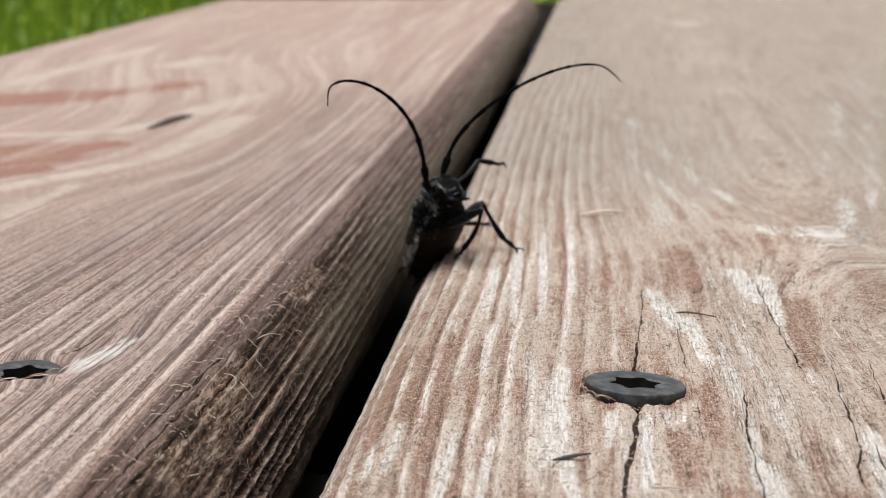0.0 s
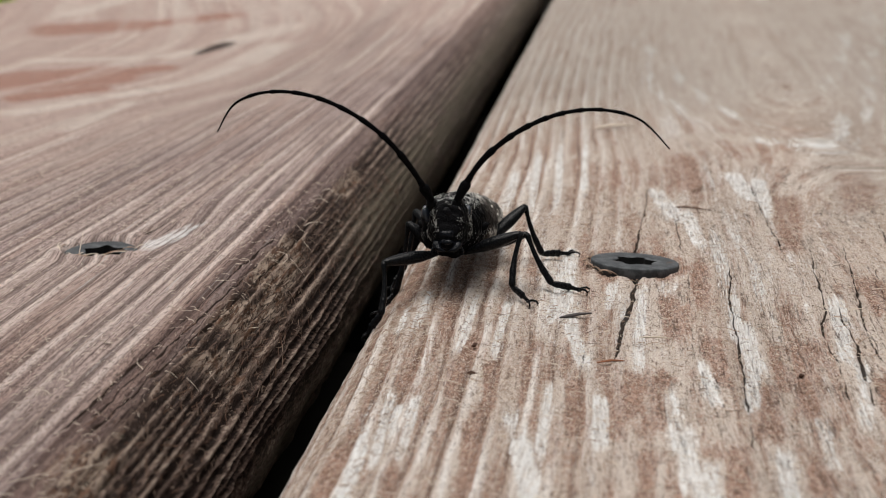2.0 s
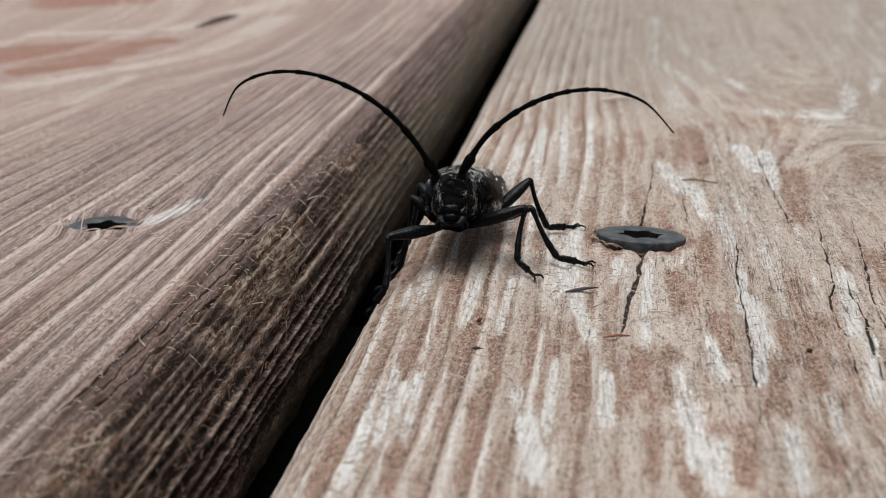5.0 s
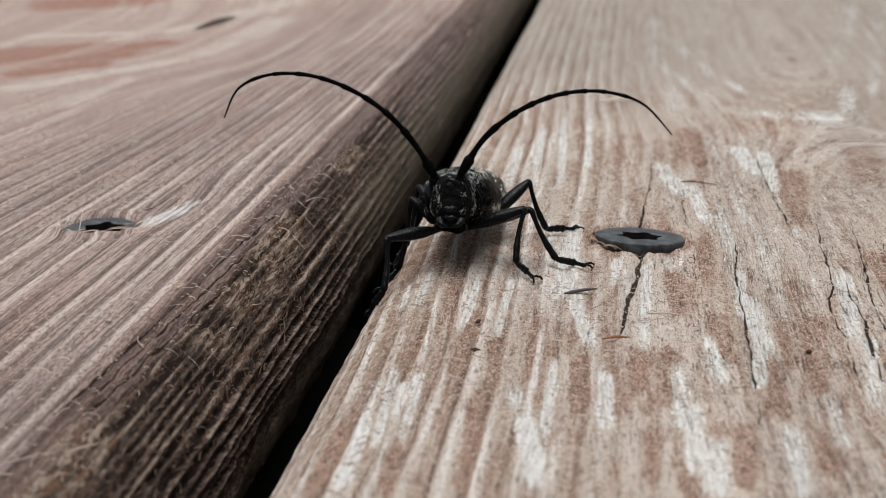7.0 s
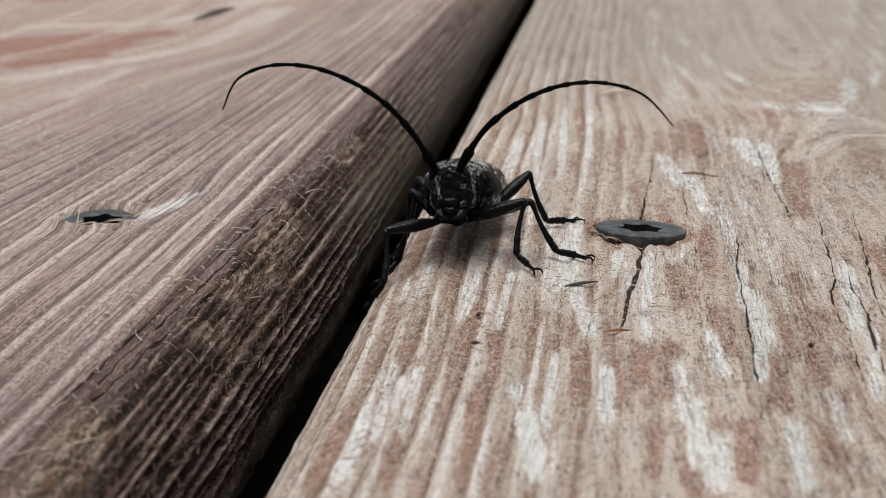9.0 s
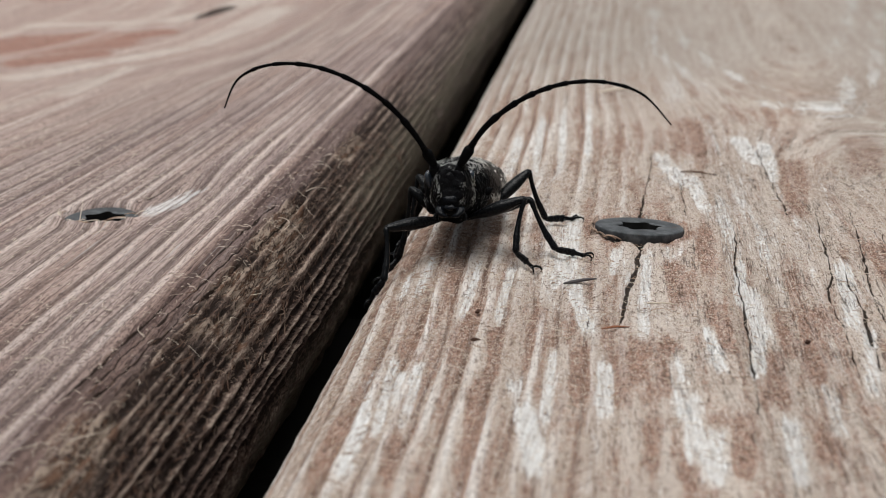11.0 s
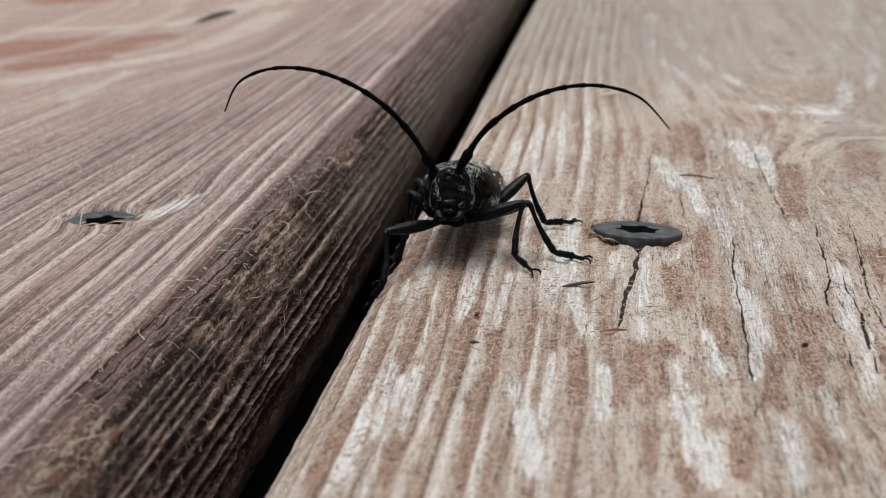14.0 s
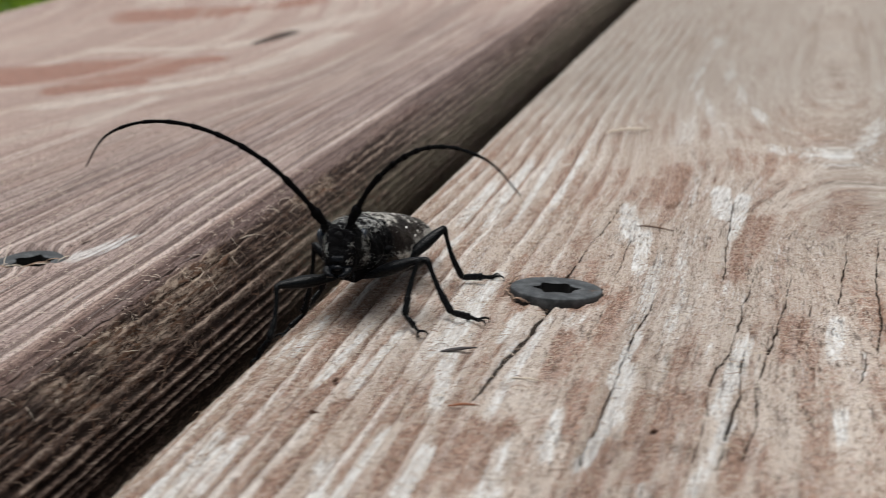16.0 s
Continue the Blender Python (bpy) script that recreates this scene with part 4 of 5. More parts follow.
def build_bench():
    bench = empty("bench", "low weathered two-plank wooden bench with stained worn boards", "bench")
    pale = build_plank(bench, -2.8, 1, 7.0, 148.0, PALE, "sun-bleached pine plank with flaking red-brown stain", pale_shape)
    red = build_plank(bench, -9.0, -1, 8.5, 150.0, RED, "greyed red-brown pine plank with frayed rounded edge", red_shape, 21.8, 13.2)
    build_screw(bench, *SCREW_R, 0.38, 14, (-5.5, 4.2), "grey coated screw head standing proud of the plank")
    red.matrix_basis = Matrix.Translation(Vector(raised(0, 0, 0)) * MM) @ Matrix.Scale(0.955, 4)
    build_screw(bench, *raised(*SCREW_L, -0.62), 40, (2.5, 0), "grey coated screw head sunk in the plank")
    # painted in shade colour; the first is widened to hide ground below the gap
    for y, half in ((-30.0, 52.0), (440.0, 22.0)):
        part("batten", box(-119, 107, y - half, y + half, -68, -19.3), UNDER, bench, "wooden batten under the planks, its shade painted near black")
    # unseen joists and board, added to keep light from under the planks
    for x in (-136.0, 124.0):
        part("joist", box(x - 16, x + 16, -255, 505, GROUND_Z - 30, -19.3), UNDER, bench, "unseen wooden joist added to keep light from under the planks")
    part("light_block_board", box(-119, 107, 508.5, 524, GROUND_Z - 30, -3), UNDER, bench, "unseen wooden board added to block light at the bench end")
    part("end_block", box(-147, -50, 489, 535, 0.3, 40, 3), REDDISH, bench, "red-brown stained wooden block standing on the plank end")
    rng = np.random.default_rng(12)
    on_stained = [
        (red, 420, lambda r: -10 - abs(r.normal(0, 4.5)), lambda r: r.uniform(-62, 45), -9.0, -1, 8.5, 0.7, 0.024, FIBRE_BROWN),
        (red, 34, lambda r: -12 - abs(r.normal(0, 5.0)), lambda r: r.uniform(-60, 30), -9.0, -1, 8.5, 1.6, 0.035, FIBRE_PALE),
        (red, 420, lambda r: -9.5 - abs(r.normal(1.5, 2.0)), lambda r: r.uniform(-62, 45), -9.0, -1, 8.5, 0.9, 0.042, FIBRE_BROWN, 0.3),
        (red, 800, lambda r: -9.5 - abs(r.normal(2.0, 2.2)), lambda r: r.uniform(-62, 45), -9.0, -1, 8.5, 0.9, 0.045, FIBRE_DARK, 0.4),
        (red, 3200, lambda r: r.uniform(-60, -14), lambda r: r.uniform(-60, 40), -9.0, -1, 8.5, 0.50, 0.025, FIBRE_PALE),
    ]
    on_pale = [
        (pale, 1800, lambda r: r.uniform(-2, 20), lambda r: r.uniform(-45, 30), -2.8, 1, 7.0, 0.42, 0.019, FIBRE_PALE),
        (pale, 1800, lambda r: r.uniform(-2, 20), lambda r: r.uniform(-45, 30), -2.8, 1, 7.0, 0.40, 0.019, FIBRE_BROWN),
        (pale, 1800, lambda r: r.uniform(-2, 24), lambda r: r.uniform(-45, 30), -2.8, 1, 7.0, 0.42, 0.019, FIBRE_TAN),
        (pale, 900, lambda r: r.uniform(-1.2, 5), lambda r: r.uniform(-62, 40), -2.8, 1, 7.0, 0.8, 0.03, FIBRE_TAN, 1.2),
        (pale, 6500, lambda r: r.uniform(-1, 60), lambda r: r.uniform(-62, 28), -2.8, 1, 7.0, 0.52, 0.024, FIBRE_PALE),
        (pale, 2600, lambda r: r.uniform(-1, 60), lambda r: r.uniform(-62, 28), -2.8, 1, 7.0, 0.55, 0.028, FIBRE_TAN),
        (pale, 700, lambda r: r.uniform(-1, 60), lambda r: r.uniform(-62, 28), -2.8, 1, 7.0, 0.5, 0.026, FIBRE_DARK),
        (pale, 160, lambda r: r.uniform(-1, 55), lambda r: r.uniform(-50, 20), -2.8, 1, 7.0, 1.0, 0.022, FIBRE_PALE),
    ]
    for parent, count, xs, ys, fx, sign, rad, reach, thick, mat, *spread in on_stained + on_pale:
        me = fibre_mesh(count, rng, xs, ys, fx, sign, rad, reach, thick, *spread)
        me.materials.append(mat)
        ob = new("wood_fuzz", me)
        ob.parent = parent
        tagged(ob, "fine loose wood fuzz raised from the worn surface", kind="stuff")
    return bench


# ---- the beetle: its own space has the head towards -y, the ground at z = 0, in mm from HOME ----
HOME = Vector((5.0, -4.0, 0.0))


def axis_x(y):
    """The body's middle line: it leans a little to +x towards the tail."""
    return -0.1 + 0.07 * (y + 9.5)


def bone(a, b, pole):
    """A pose at a whose x axis points to b and whose z axis leans to pole. Millimetres in, metres out."""
    a, b = Vector(a), Vector(b)
    x = (b - a).normalized()
    y = Vector(pole).cross(x)
    y = y.normalized() if y.length > 1e-5 else x.orthogonal().normalized()
    z = x.cross(y)
    m = Matrix((x, y, z)).transposed().to_4x4()
    m.translation = a * MM
    return m


def bend_leg(hip, foot, l1, l2, pole):
    """The knee of a two-part leg from hip to foot, bent towards pole."""
    d = foot - hip
    dist = min(max(d.length, abs(l1 - l2) + 0.05), l1 + l2 - 0.02)
    d = d.normalized()
    side = (pole - d * pole.dot(d)).normalized()
    a = (l1 * l1 - l2 * l2 + dist * dist) / (2 * dist)
    return hip + d * a + side * math.sqrt(max(0.0, l1 * l1 - a * a)), hip + d * dist


LEGS = {
    "front_right": ((3.9, -11.4, 3.4), (-0.60, -14.8, 3.45), (-0.45, -17.6, -0.7), (-1.95, -17.7, -3.0)),
    "mid_right": ((3.3, -8.6, 3.2), (0.7, -8.4, 5.5), (-0.6, -9.0, -1.5), (-2.2, -11.2, -3.2)),
    "hind_right": ((3.9, -5.2, 2.8), (0.4, -2.0, 5.0), (-0.8, -3.6, -0.9), (-1.9, -5.4, -2.6)),
    "front_left": ((6.8, -11.6, 3.7), (11.85, -11.5, 5.6), (11.25, -14.3, 1.25), (13.2, -16.0, 0.12)),
    "mid_left": ((7.6, -8.4, 3.2), (12.3, -10.3, 5.2), (14.75, -11.6, 0.78), (17.9, -12.0, 0.2)),
    "hind_left": ((8.0, -4.8, 2.8), (11.45, -1.7, 5.65), (13.2, -2.2, 0.85), (16.3, 0.1, 0.2)),
}


def local(p):
    return Vector(p) - HOME


def profile(length, stops, steps):
    """Points along x and radii from (share of the length, radius) stops."""
    s = np.linspace(0, 1, steps)
    return [(length * v, 0, 0) for v in s], np.interp(s, [a for a, _ in stops], [r for _, r in stops])


def build_leg(beetle, which):
    """One leg: a swollen thigh that carries shin and foot."""
    hip, knee, ankle, toe = (local(p) for p in LEGS[which])
    l1, l2, l3 = (knee - hip).length, (ankle - knee).length, (toe - ankle).length
    fore = 1.06 if "front" in which else 1.0
    bm = bmesh.new()
    pts, r = profile(l1, [(0, 0.30), (0.10, 0.42), (0.32, 0.66 * fore), (0.55, 0.74 * fore), (0.8, 0.60), (0.93, 0.44), (1, 0.32)], 18)
    tube(bm, pts, r, 14, flat=0.78)
    leg = part("leg", bm, SHELL_LEG, beetle, "black jointed beetle leg with a swollen thigh")
    leg.matrix_basis = bone(hip, knee, (0, 0, 1))
    bm = bmesh.new()
    pts, r = profile(l2, [(0, 0.28), (0.06, 0.33), (0.2, 0.24), (0.5, 0.28), (0.66, 0.33), (0.72, 0.40), (0.80, 0.34), (0.95, 0.40), (1, 0.26)], 22)
    pts = [(x, 0, -0.22 * math.sin(math.pi * x / l2)) for x, _, _ in pts]
    tube(bm, pts, r, 10, flat=0.85)
    rng = np.random.default_rng(7)
    for k in range(26):
        x, a = l2 * rng.uniform(0.35, 1.0), rng.uniform(0, 6.28)
        base = Vector((x, 0.25 * math.cos(a), 0.25 * math.sin(a)))
        tube(bm, [base, base + Vector((0.22, 0.13 * math.cos(a), 0.13 * math.sin(a)))], [0.022, 0.01], 3)
    shin = part("shin", bm, SHELL_LEG, leg, "thin dusty black shin")
    bm = bmesh.new()
    # foot: three heart-shaped pads, a long last joint and two hooked claws
    stops = [(0, 0.22), (0.05, 0.26), (0.2, 0.36), (0.26, 0.30), (0.42, 0.38), (0.47, 0.31), (0.60, 0.42), (0.66, 0.22), (0.85, 0.19), (0.93, 0.24), (0.97, 0.15)]
    pts, r = profile(l3 * 0.86, stops, 34)
    pts = [(x, 0, 0.10 * math.sin(math.pi * x / l3)) for x, _, _ in pts]
    tube(bm, pts, r, 10, flat=0.62, up=(0, 1, 0))
    for s in (-1, 1):
        c = [Vector((l3 * 0.80, 0.05 * s, 0.05)), Vector((l3 * 0.88, 0.22 * s, 0.26)), Vector((l3 * 0.99, 0.42 * s, 0.34)), Vector((l3 * 1.07, 0.52 * s, 0.20)), Vector((l3 * 1.08, 0.52 * s, -0.04)), Vector((l3 * 1.04, 0.48 * s, -0.16))]
        tube(bm, c, [0.11, 0.11, 0.10, 0.085, 0.06, 0.02], 6)
    foot = part("foot", bm, SHELL_LEG, leg, "padded black foot with two hooked claws")
    pole = knee - hip - (ankle - hip) * ((knee - hip).dot(ankle - hip) / (ankle - hip).length_squared)
    return {"leg": leg, "shin": shin, "foot": foot, "hip": hip, "sizes": (l1, l2, l3), "pole": pole, "ankle": Vector(LEGS[which][2]), "toe": Vector(LEGS[which][3])}


def leg_rows(leg, rows):
    """Poses of thigh, shin and foot for rows of (t, body pose, ankle, toe), both in the world's mm."""
    out = ([], [], [])
    for t, body, ankle, toe in rows:
        back = body.inverted()
        a, b = ((back @ (Vector(p) * MM)) / MM for p in (ankle, toe))
        knee, a2 = bend_leg(leg["hip"], a, leg["sizes"][0], leg["sizes"][1], leg["pole"])
        thigh = bone(leg["hip"], knee, (0, 0, 1))
        inv = thigh.inverted()
        out[0].append((t, thigh))
        out[1].append((t, inv @ bone(knee, a2, leg["pole"])))
        out[2].append((t, inv @ bone(a2, a2 + (b - a), (0, 0, 1))))
    return out


HORN_R = [(3.75, -13.22, 9.04), (2.30, -15.42, 12.53), (0.34, -17.32, 15.55), (-2.32, -19.03, 17.92), (-5.41, -20.61, 19.44), (-8.49, -22.26, 19.83), (-10.75, -24.19, 19.03), (-11.42, -26.50, 17.03)]
HORN_L = [(6.09, -13.22, 9.06), (8.17, -13.87, 12.40), (10.74, -15.70, 14.97), (13.53, -18.35, 16.97), (16.44, -21.30, 18.35), (19.44, -23.92, 18.89), (22.29, -25.56, 18.27), (24.53, -25.89, 15.96)]


def along(points, s):
    """A point on a smooth curve through points, s from 0 to 1 by length."""
    p = np.array(points)
    d = np.concatenate([[0], np.cumsum(np.linalg.norm(np.diff(p, axis=0), axis=1))])
    v = s * d[-1]
    i = int(np.clip(np.searchsorted(d, v) - 1, 0, len(p) - 2))
    t = (v - d[i]) / (d[i + 1] - d[i])
    p0, p1, p2, p3 = p[max(i - 1, 0)], p[i], p[i + 1], p[min(i + 2, len(p) - 1)]
    return Vector(0.5 * (2 * p1 + (p2 - p0) * t + (2 * p0 - 5 * p1 + 4 * p2 - p3) * t * t + (3 * p1 - p0 - 3 * p2 + p3) * t ** 3))


def build_antenna(beetle, points):
    """A long curved antenna: a stout first joint that carries ten thinner ones."""
    cuts = [0.0, 0.085, 0.105, 0.245, 0.345, 0.435, 0.52, 0.60, 0.68, 0.755, 0.83, 1.0]
    base = Vector(points[0])
    antenna = None
    for k in range(11):
        s0, s1 = cuts[k], cuts[k + 1]
        pts = [along(points, s0 + (s1 - s0) * v) - base for v in np.linspace(0, 1, 9)]
        thick = 0.25 * (1 - s0) ** 0.8 + 0.06
        if k == 0:
            r = np.interp(np.linspace(0, 1, 9), [0, 0.15, 0.7, 0.92, 1], [0.30, 0.36, 0.48, 0.52, 0.32])
        elif k == 1:
            r = [thick * 1.0] * 9
        elif k == 10:
            r = np.linspace(thick, 0.05, 9)
        else:
            r = np.interp(np.linspace(0, 1, 9), [0, 0.1, 0.7, 0.93, 1], [thick * 0.78, thick * 0.88, thick, thick * 1.28, thick * 0.85])
        bm = bmesh.new()
        tube(bm, pts, r, 10)
        if antenna is None:
            antenna = part("antenna", bm, SHELL_HORN, beetle, "very long thin arched black antenna")
            antenna.matrix_basis = Matrix.Translation(local(base) * MM)
        else:
            part("antenna_joint", bm, SHELL_HORN, antenna)
    return antenna


def rough_up(bm, size, amount, seed):
    """Uneven, wrinkled relief on a body part."""
    for v in bm.verts:
        v.co += v.normal * (noise.fractal(v.co / MM * size + Vector((seed, 0, 0)), 1.0, 2.0, 3) * amount * MM)
    return bm


def wing_section(s):
    """Half width, crest height and lower edge of a wing case at a share s of its length."""
    w = float(np.interp(s, [0, 0.04, 0.12, 0.3, 0.6, 0.8, 0.92, 0.98, 1], [2.4, 2.95, 3.3, 3.35, 3.2, 2.7, 2.0, 1.2, 0.5]))
    top = float(np.interp(s, [0, 0.05, 0.15, 0.35, 0.6, 0.8, 0.92, 1], [7.4, 7.9, 7.95, 7.2, 6.1, 5.0, 4.0, 3.1]))
    return w, top, float(np.interp(s, [0, 0.5, 0.8, 1], [4.4, 3.3, 2.7, 2.3]))


def wing_case(side):
    """One hard wing case, a domed shell with thickness."""
    bm = bmesh.new()
    ys = np.linspace(0, 1, 30)
    rings = []
    for s in ys:
        y = -3.6 + 13.6 * s
        w, top, low = wing_section(s)
        ring = []
        for thin in (0.0, 0.28):
            arc = []
            for k in range(15):
                a = radians(90 - 98 * k / 14)
                c, sn = max(0.0, math.cos(a)) ** 0.82, math.sin(a)
                arc.append((axis_x(y) + side * (0.015 + (w - thin) * c + (0.0 if k else 0.0)), y, low + (top - thin - low) * sn))
            ring += arc if thin == 0 else arc[::-1]
        rings.append([bm.verts.new(Vector(p) * MM) for p in ring])
    n = len(rings[0])
    for r0, r1 in zip(rings, rings[1:]):
        for k in range(n):
            bm.faces.new((r0[k], r0[(k + 1) % n], r1[(k + 1) % n], r1[k]))
    bm.faces.new(rings[0][::-1])
    bm.faces.new(rings[-1])
    bmesh.ops.recalc_face_normals(bm, faces=bm.faces[:])
    bm.normal_update()
    return bm


def blob(centre, size, turn=(0, 0, 0), sub=3):
    bm = bmesh.new()
    bmesh.ops.create_icosphere(bm, subdivisions=sub, radius=1.0)
    rot = Euler([radians(a) for a in turn]).to_matrix()
    for v in bm.verts:
        v.co = (Vector(centre) + rot @ Vector((v.co.x * size[0], v.co.y * size[1], v.co.z * size[2]))) * MM
    return bm


def haired(ob, field):
    """Writes how thick the pale hair grows at each place of a body part, from field(x, y, z) in mm."""
    a = ob.data.attributes.new("hair", "FLOAT", "POINT")
    a.data.foreach_set("value", [float(field(*(v.co / MM))) * min(1.0, max(0.0, 0.72 + 0.95 * noise.fractal(v.co / MM * 1.9, 1.0, 2.0, 3))) for v in ob.data.vertices])
    return ob


def ramp(v, lo, hi):
    return min(1.0, max(0.0, (v - lo) / (hi - lo)))


def head_hair(x, y, z):
    mid = axis_x(y) + 0.1 + 0.12 * (-6.9 - y)
    crown = 0.9 * ramp(z, 8.1, 8.7) * ramp(y, -10.0, -9.2)
    bend = 1.12 + 0.16 * math.sin(1.7 * z + (2.0 if x > mid else 0.0))
    seam = 1.0 * math.exp(-((abs(x - mid) - bend) / 0.20) ** 2) * ramp(-y, 8.6, 9.4) * ramp(z, 5.6, 6.4)
    cheek = 0.85 * ramp(abs(x - mid), 1.5, 1.8) * ramp(y, -10.0, -9.0)
    return max(crown, seam, cheek) - 0.6 * math.exp(-((x - mid) / 0.7) ** 2) * ramp(-y, 9.0, 9.6)


def thorax_hair(x, y, z):
    top = ramp(z, 6.9, 7.9)
    curl = 0.8 * math.exp(-((z - 5.0) / 0.5) ** 2)
    return max(0.95 * top, curl)


def wing_hair(x, y, z):
    shoulder = 1.0 * ramp(z, 6.4, 7.2) * ramp(-y, -1.6, 0.8)
    hem = 1.0 * math.exp(-((z - 3.9 + 0.10 * (y + 3.6)) / 0.24) ** 2)
    fold = 0.9 * math.exp(-((z - 4.6 + 0.16 * (y + 3.6)) / 0.16) ** 2) * ramp(y, -1.5, 0.5)
    flank = 0.9 * ramp(-z, -5.0, -4.2)
    rear = 0.55 * ramp(y, 1.0, 4.0) * ramp(z, 5.2, 6.2)
    return max(shoulder, hem, fold, flank, rear) - 0.30 * ramp(z, 5.0, 5.6) * ramp(-z, -7.2, -6.6) * ramp(-y, -2.0, -0.5)


def hair_tufts(beetle, parts, count):
    """Short pale hairs that lie flat on the shell where the hair grows thickest, combed down and back."""
    rng = np.random.default_rng(31)
    bm = bmesh.new()
    spots, weight = [], []
    for ob in parts:
        grown = ob.data.attributes["hair"].data
        for v, g in zip(ob.data.vertices, grown):
            if g.value > 0.25:
                spots.append((v.co / MM, Vector(v.normal)))
                weight.append(g.value ** 3)
    weight = np.array(weight) / sum(weight)
    for k in rng.choice(len(spots), count, p=weight):
        p, out = spots[k]
        p = p + out.cross(Vector(rng.normal(0, 0.16, 3)))
        comb = Vector((0, 0.45, -1.0)) + Vector(rng.normal(0, 0.6, 3))
        run = (comb - out * comb.dot(out)).normalized()
        turn = out.cross(run)
        ln, bend = rng.uniform(0.10, 0.32), rng.uniform(-0.7, 0.7)
        pts = [p + run * (ln * s) + turn * (ln * bend * s * s) + out * (0.015 + 0.10 * ln * math.sin(math.pi * s)) for s in (0, 0.5, 1)]
        tube_fast(bm, pts, 0.010)
    part("hair", bm, SHELL_HAIR, beetle, "short pale combed hairs")


def tube_fast(bm, pts, r):
    """A thin three-sided strand that tapers to its tip."""
    rings = []
    for i, p in enumerate(pts):
        t = (pts[min(i + 1, 2)] - pts[max(i - 1, 0)]).normalized()
        a = t.orthogonal().normalized()
        c = t.cross(a)
        w = r * (1.0, 0.8, 0.3)[i]
        rings.append([bm.verts.new((p + a * (w * math.cos(k * 2.094)) + c * (w * math.sin(k * 2.094))) * MM) for k in range(3)])
    for r0, r1 in zip(rings, rings[1:]):
        for k in range(3):
            bm.faces.new((r0[k], r0[(k + 1) % 3], r1[(k + 1) % 3], r1[k]))


def build_beetle():
    beetle = empty("beetle", "black longhorn beetle with pale flecks standing on the plank edge", "beetle")
    # trunk and belly
    secs = []
    for s in np.linspace(0, 1, 22):
        y = -7.4 + 16.6 * s
        w = float(np.interp(s, [0, 0.06, 0.2, 0.55, 0.85, 0.97, 1], [1.2, 2.3, 3.05, 3.0, 2.1, 1.0, 0.4]))
        hd = float(np.interp(s, [0, 0.06, 0.2, 0.6, 0.9, 1], [0.7, 1.2, 1.7, 1.7, 1.1, 0.4]))
        cz = float(np.interp(s, [0, 0.3, 1], [4.2, 3.9, 2.6]))
        secs.append((y, axis_x(y), cz, w, 1.3 if s < 0.9 else 0.6, hd))
    bm = loft(secs, 30, 2.2)
    bm.normal_update()
    part("belly", rough_up(bm, 1.6, 0.12, 3), SHELL_BELLY, beetle, "brownish haired underside")
    coat = []
    for side in (-1, 1):
        furry = haired(part("wing_case", rough_up(wing_case(side), 1.3, 0.14, 11 + side), SHELL_WING, beetle, "black wing case flecked with white hair"), wing_hair)
        coat.append(furry)
        for y, tilt, size in ((-1.6, 66, 0.16), (0.2, 40, 0.17), (0.9, 72, 0.26), (1.5, 24, 0.22), (2.3, 52, 0.30), (2.7, 30, 0.18), (3.1, 68, 0.16), (3.7, 44, 0.24), (4.2, 76, 0.20), (4.6, 28, 0.24), (5.3, 56, 0.22), (5.8, 36, 0.18), (6.6, 62, 0.18), (7.4, 44, 0.2)):
            s = (y + 3.6) / 13.6
            w, top, low = wing_section(s)
            a = radians(tilt)
            spot = rough_up(blob((axis_x(y) + side * (w * math.cos(a) ** 0.82 - 0.13), y, low + (top - low) * math.sin(a) - 0.13), (size * 0.8, size * 1.25, size * 0.8)), 3.4, 0.16, y + side)
            part("white_spot", spot, SHELL_SPOT, furry)
    part("scutellum", rough_up(blob((axis_x(-3.1), -3.2, 7.82), (0.46, 0.72, 0.22)), 2.4, 0.14, 6), SHELL_SPOT, beetle, "small white hair patch between the wing cases")
    # thorax shield with a blunt spine at each side
    secs = []
    for s in np.linspace(0, 1, 16):
        y = -7.5 + 4.4 * s
        w = float(np.interp(s, [0, 0.08, 0.3, 0.5, 0.7, 0.92, 1], [2.1, 2.6, 2.8, 2.95, 2.9, 2.9, 2.5]))
        up = float(np.interp(s, [0, 0.1, 0.5, 0.9, 1], [2.4, 3.0, 3.3, 3.1, 2.6]))
        secs.append((y, axis_x(y), 5.3, w, up, 2.2))
    bm = loft(secs, 48, 2.35)
    bmesh.ops.subdivide_edges(bm, edges=[e for e in bm.edges if abs(e.verts[0].co.y - e.verts[1].co.y) > 0.0002], cuts=2)
    bm.normal_update()
    coat.append(haired(part("thorax", rough_up(bm, 1.5, 0.30, 5), SHELL_HEAD, beetle, "wrinkled black thorax with pale hair"), thorax_hair))
    for side in (-1, 1):
        bm = bmesh.new()
        tube(bm, [(axis_x(-5.2) + side * 2.3, -5.2, 5.4), (axis_x(-5.2) + side * 3.05, -5.15, 5.6), (axis_x(-5.2) + side * 3.45, -5.0, 5.8)], [0.62, 0.42, 0.10], 10)
        part("thorax_spine", bm, SHELL_HEAD, beetle)
    # head, long and upright, turned a little to +x: narrow muzzle, a bare trough between two hairy ridges
    secs = []
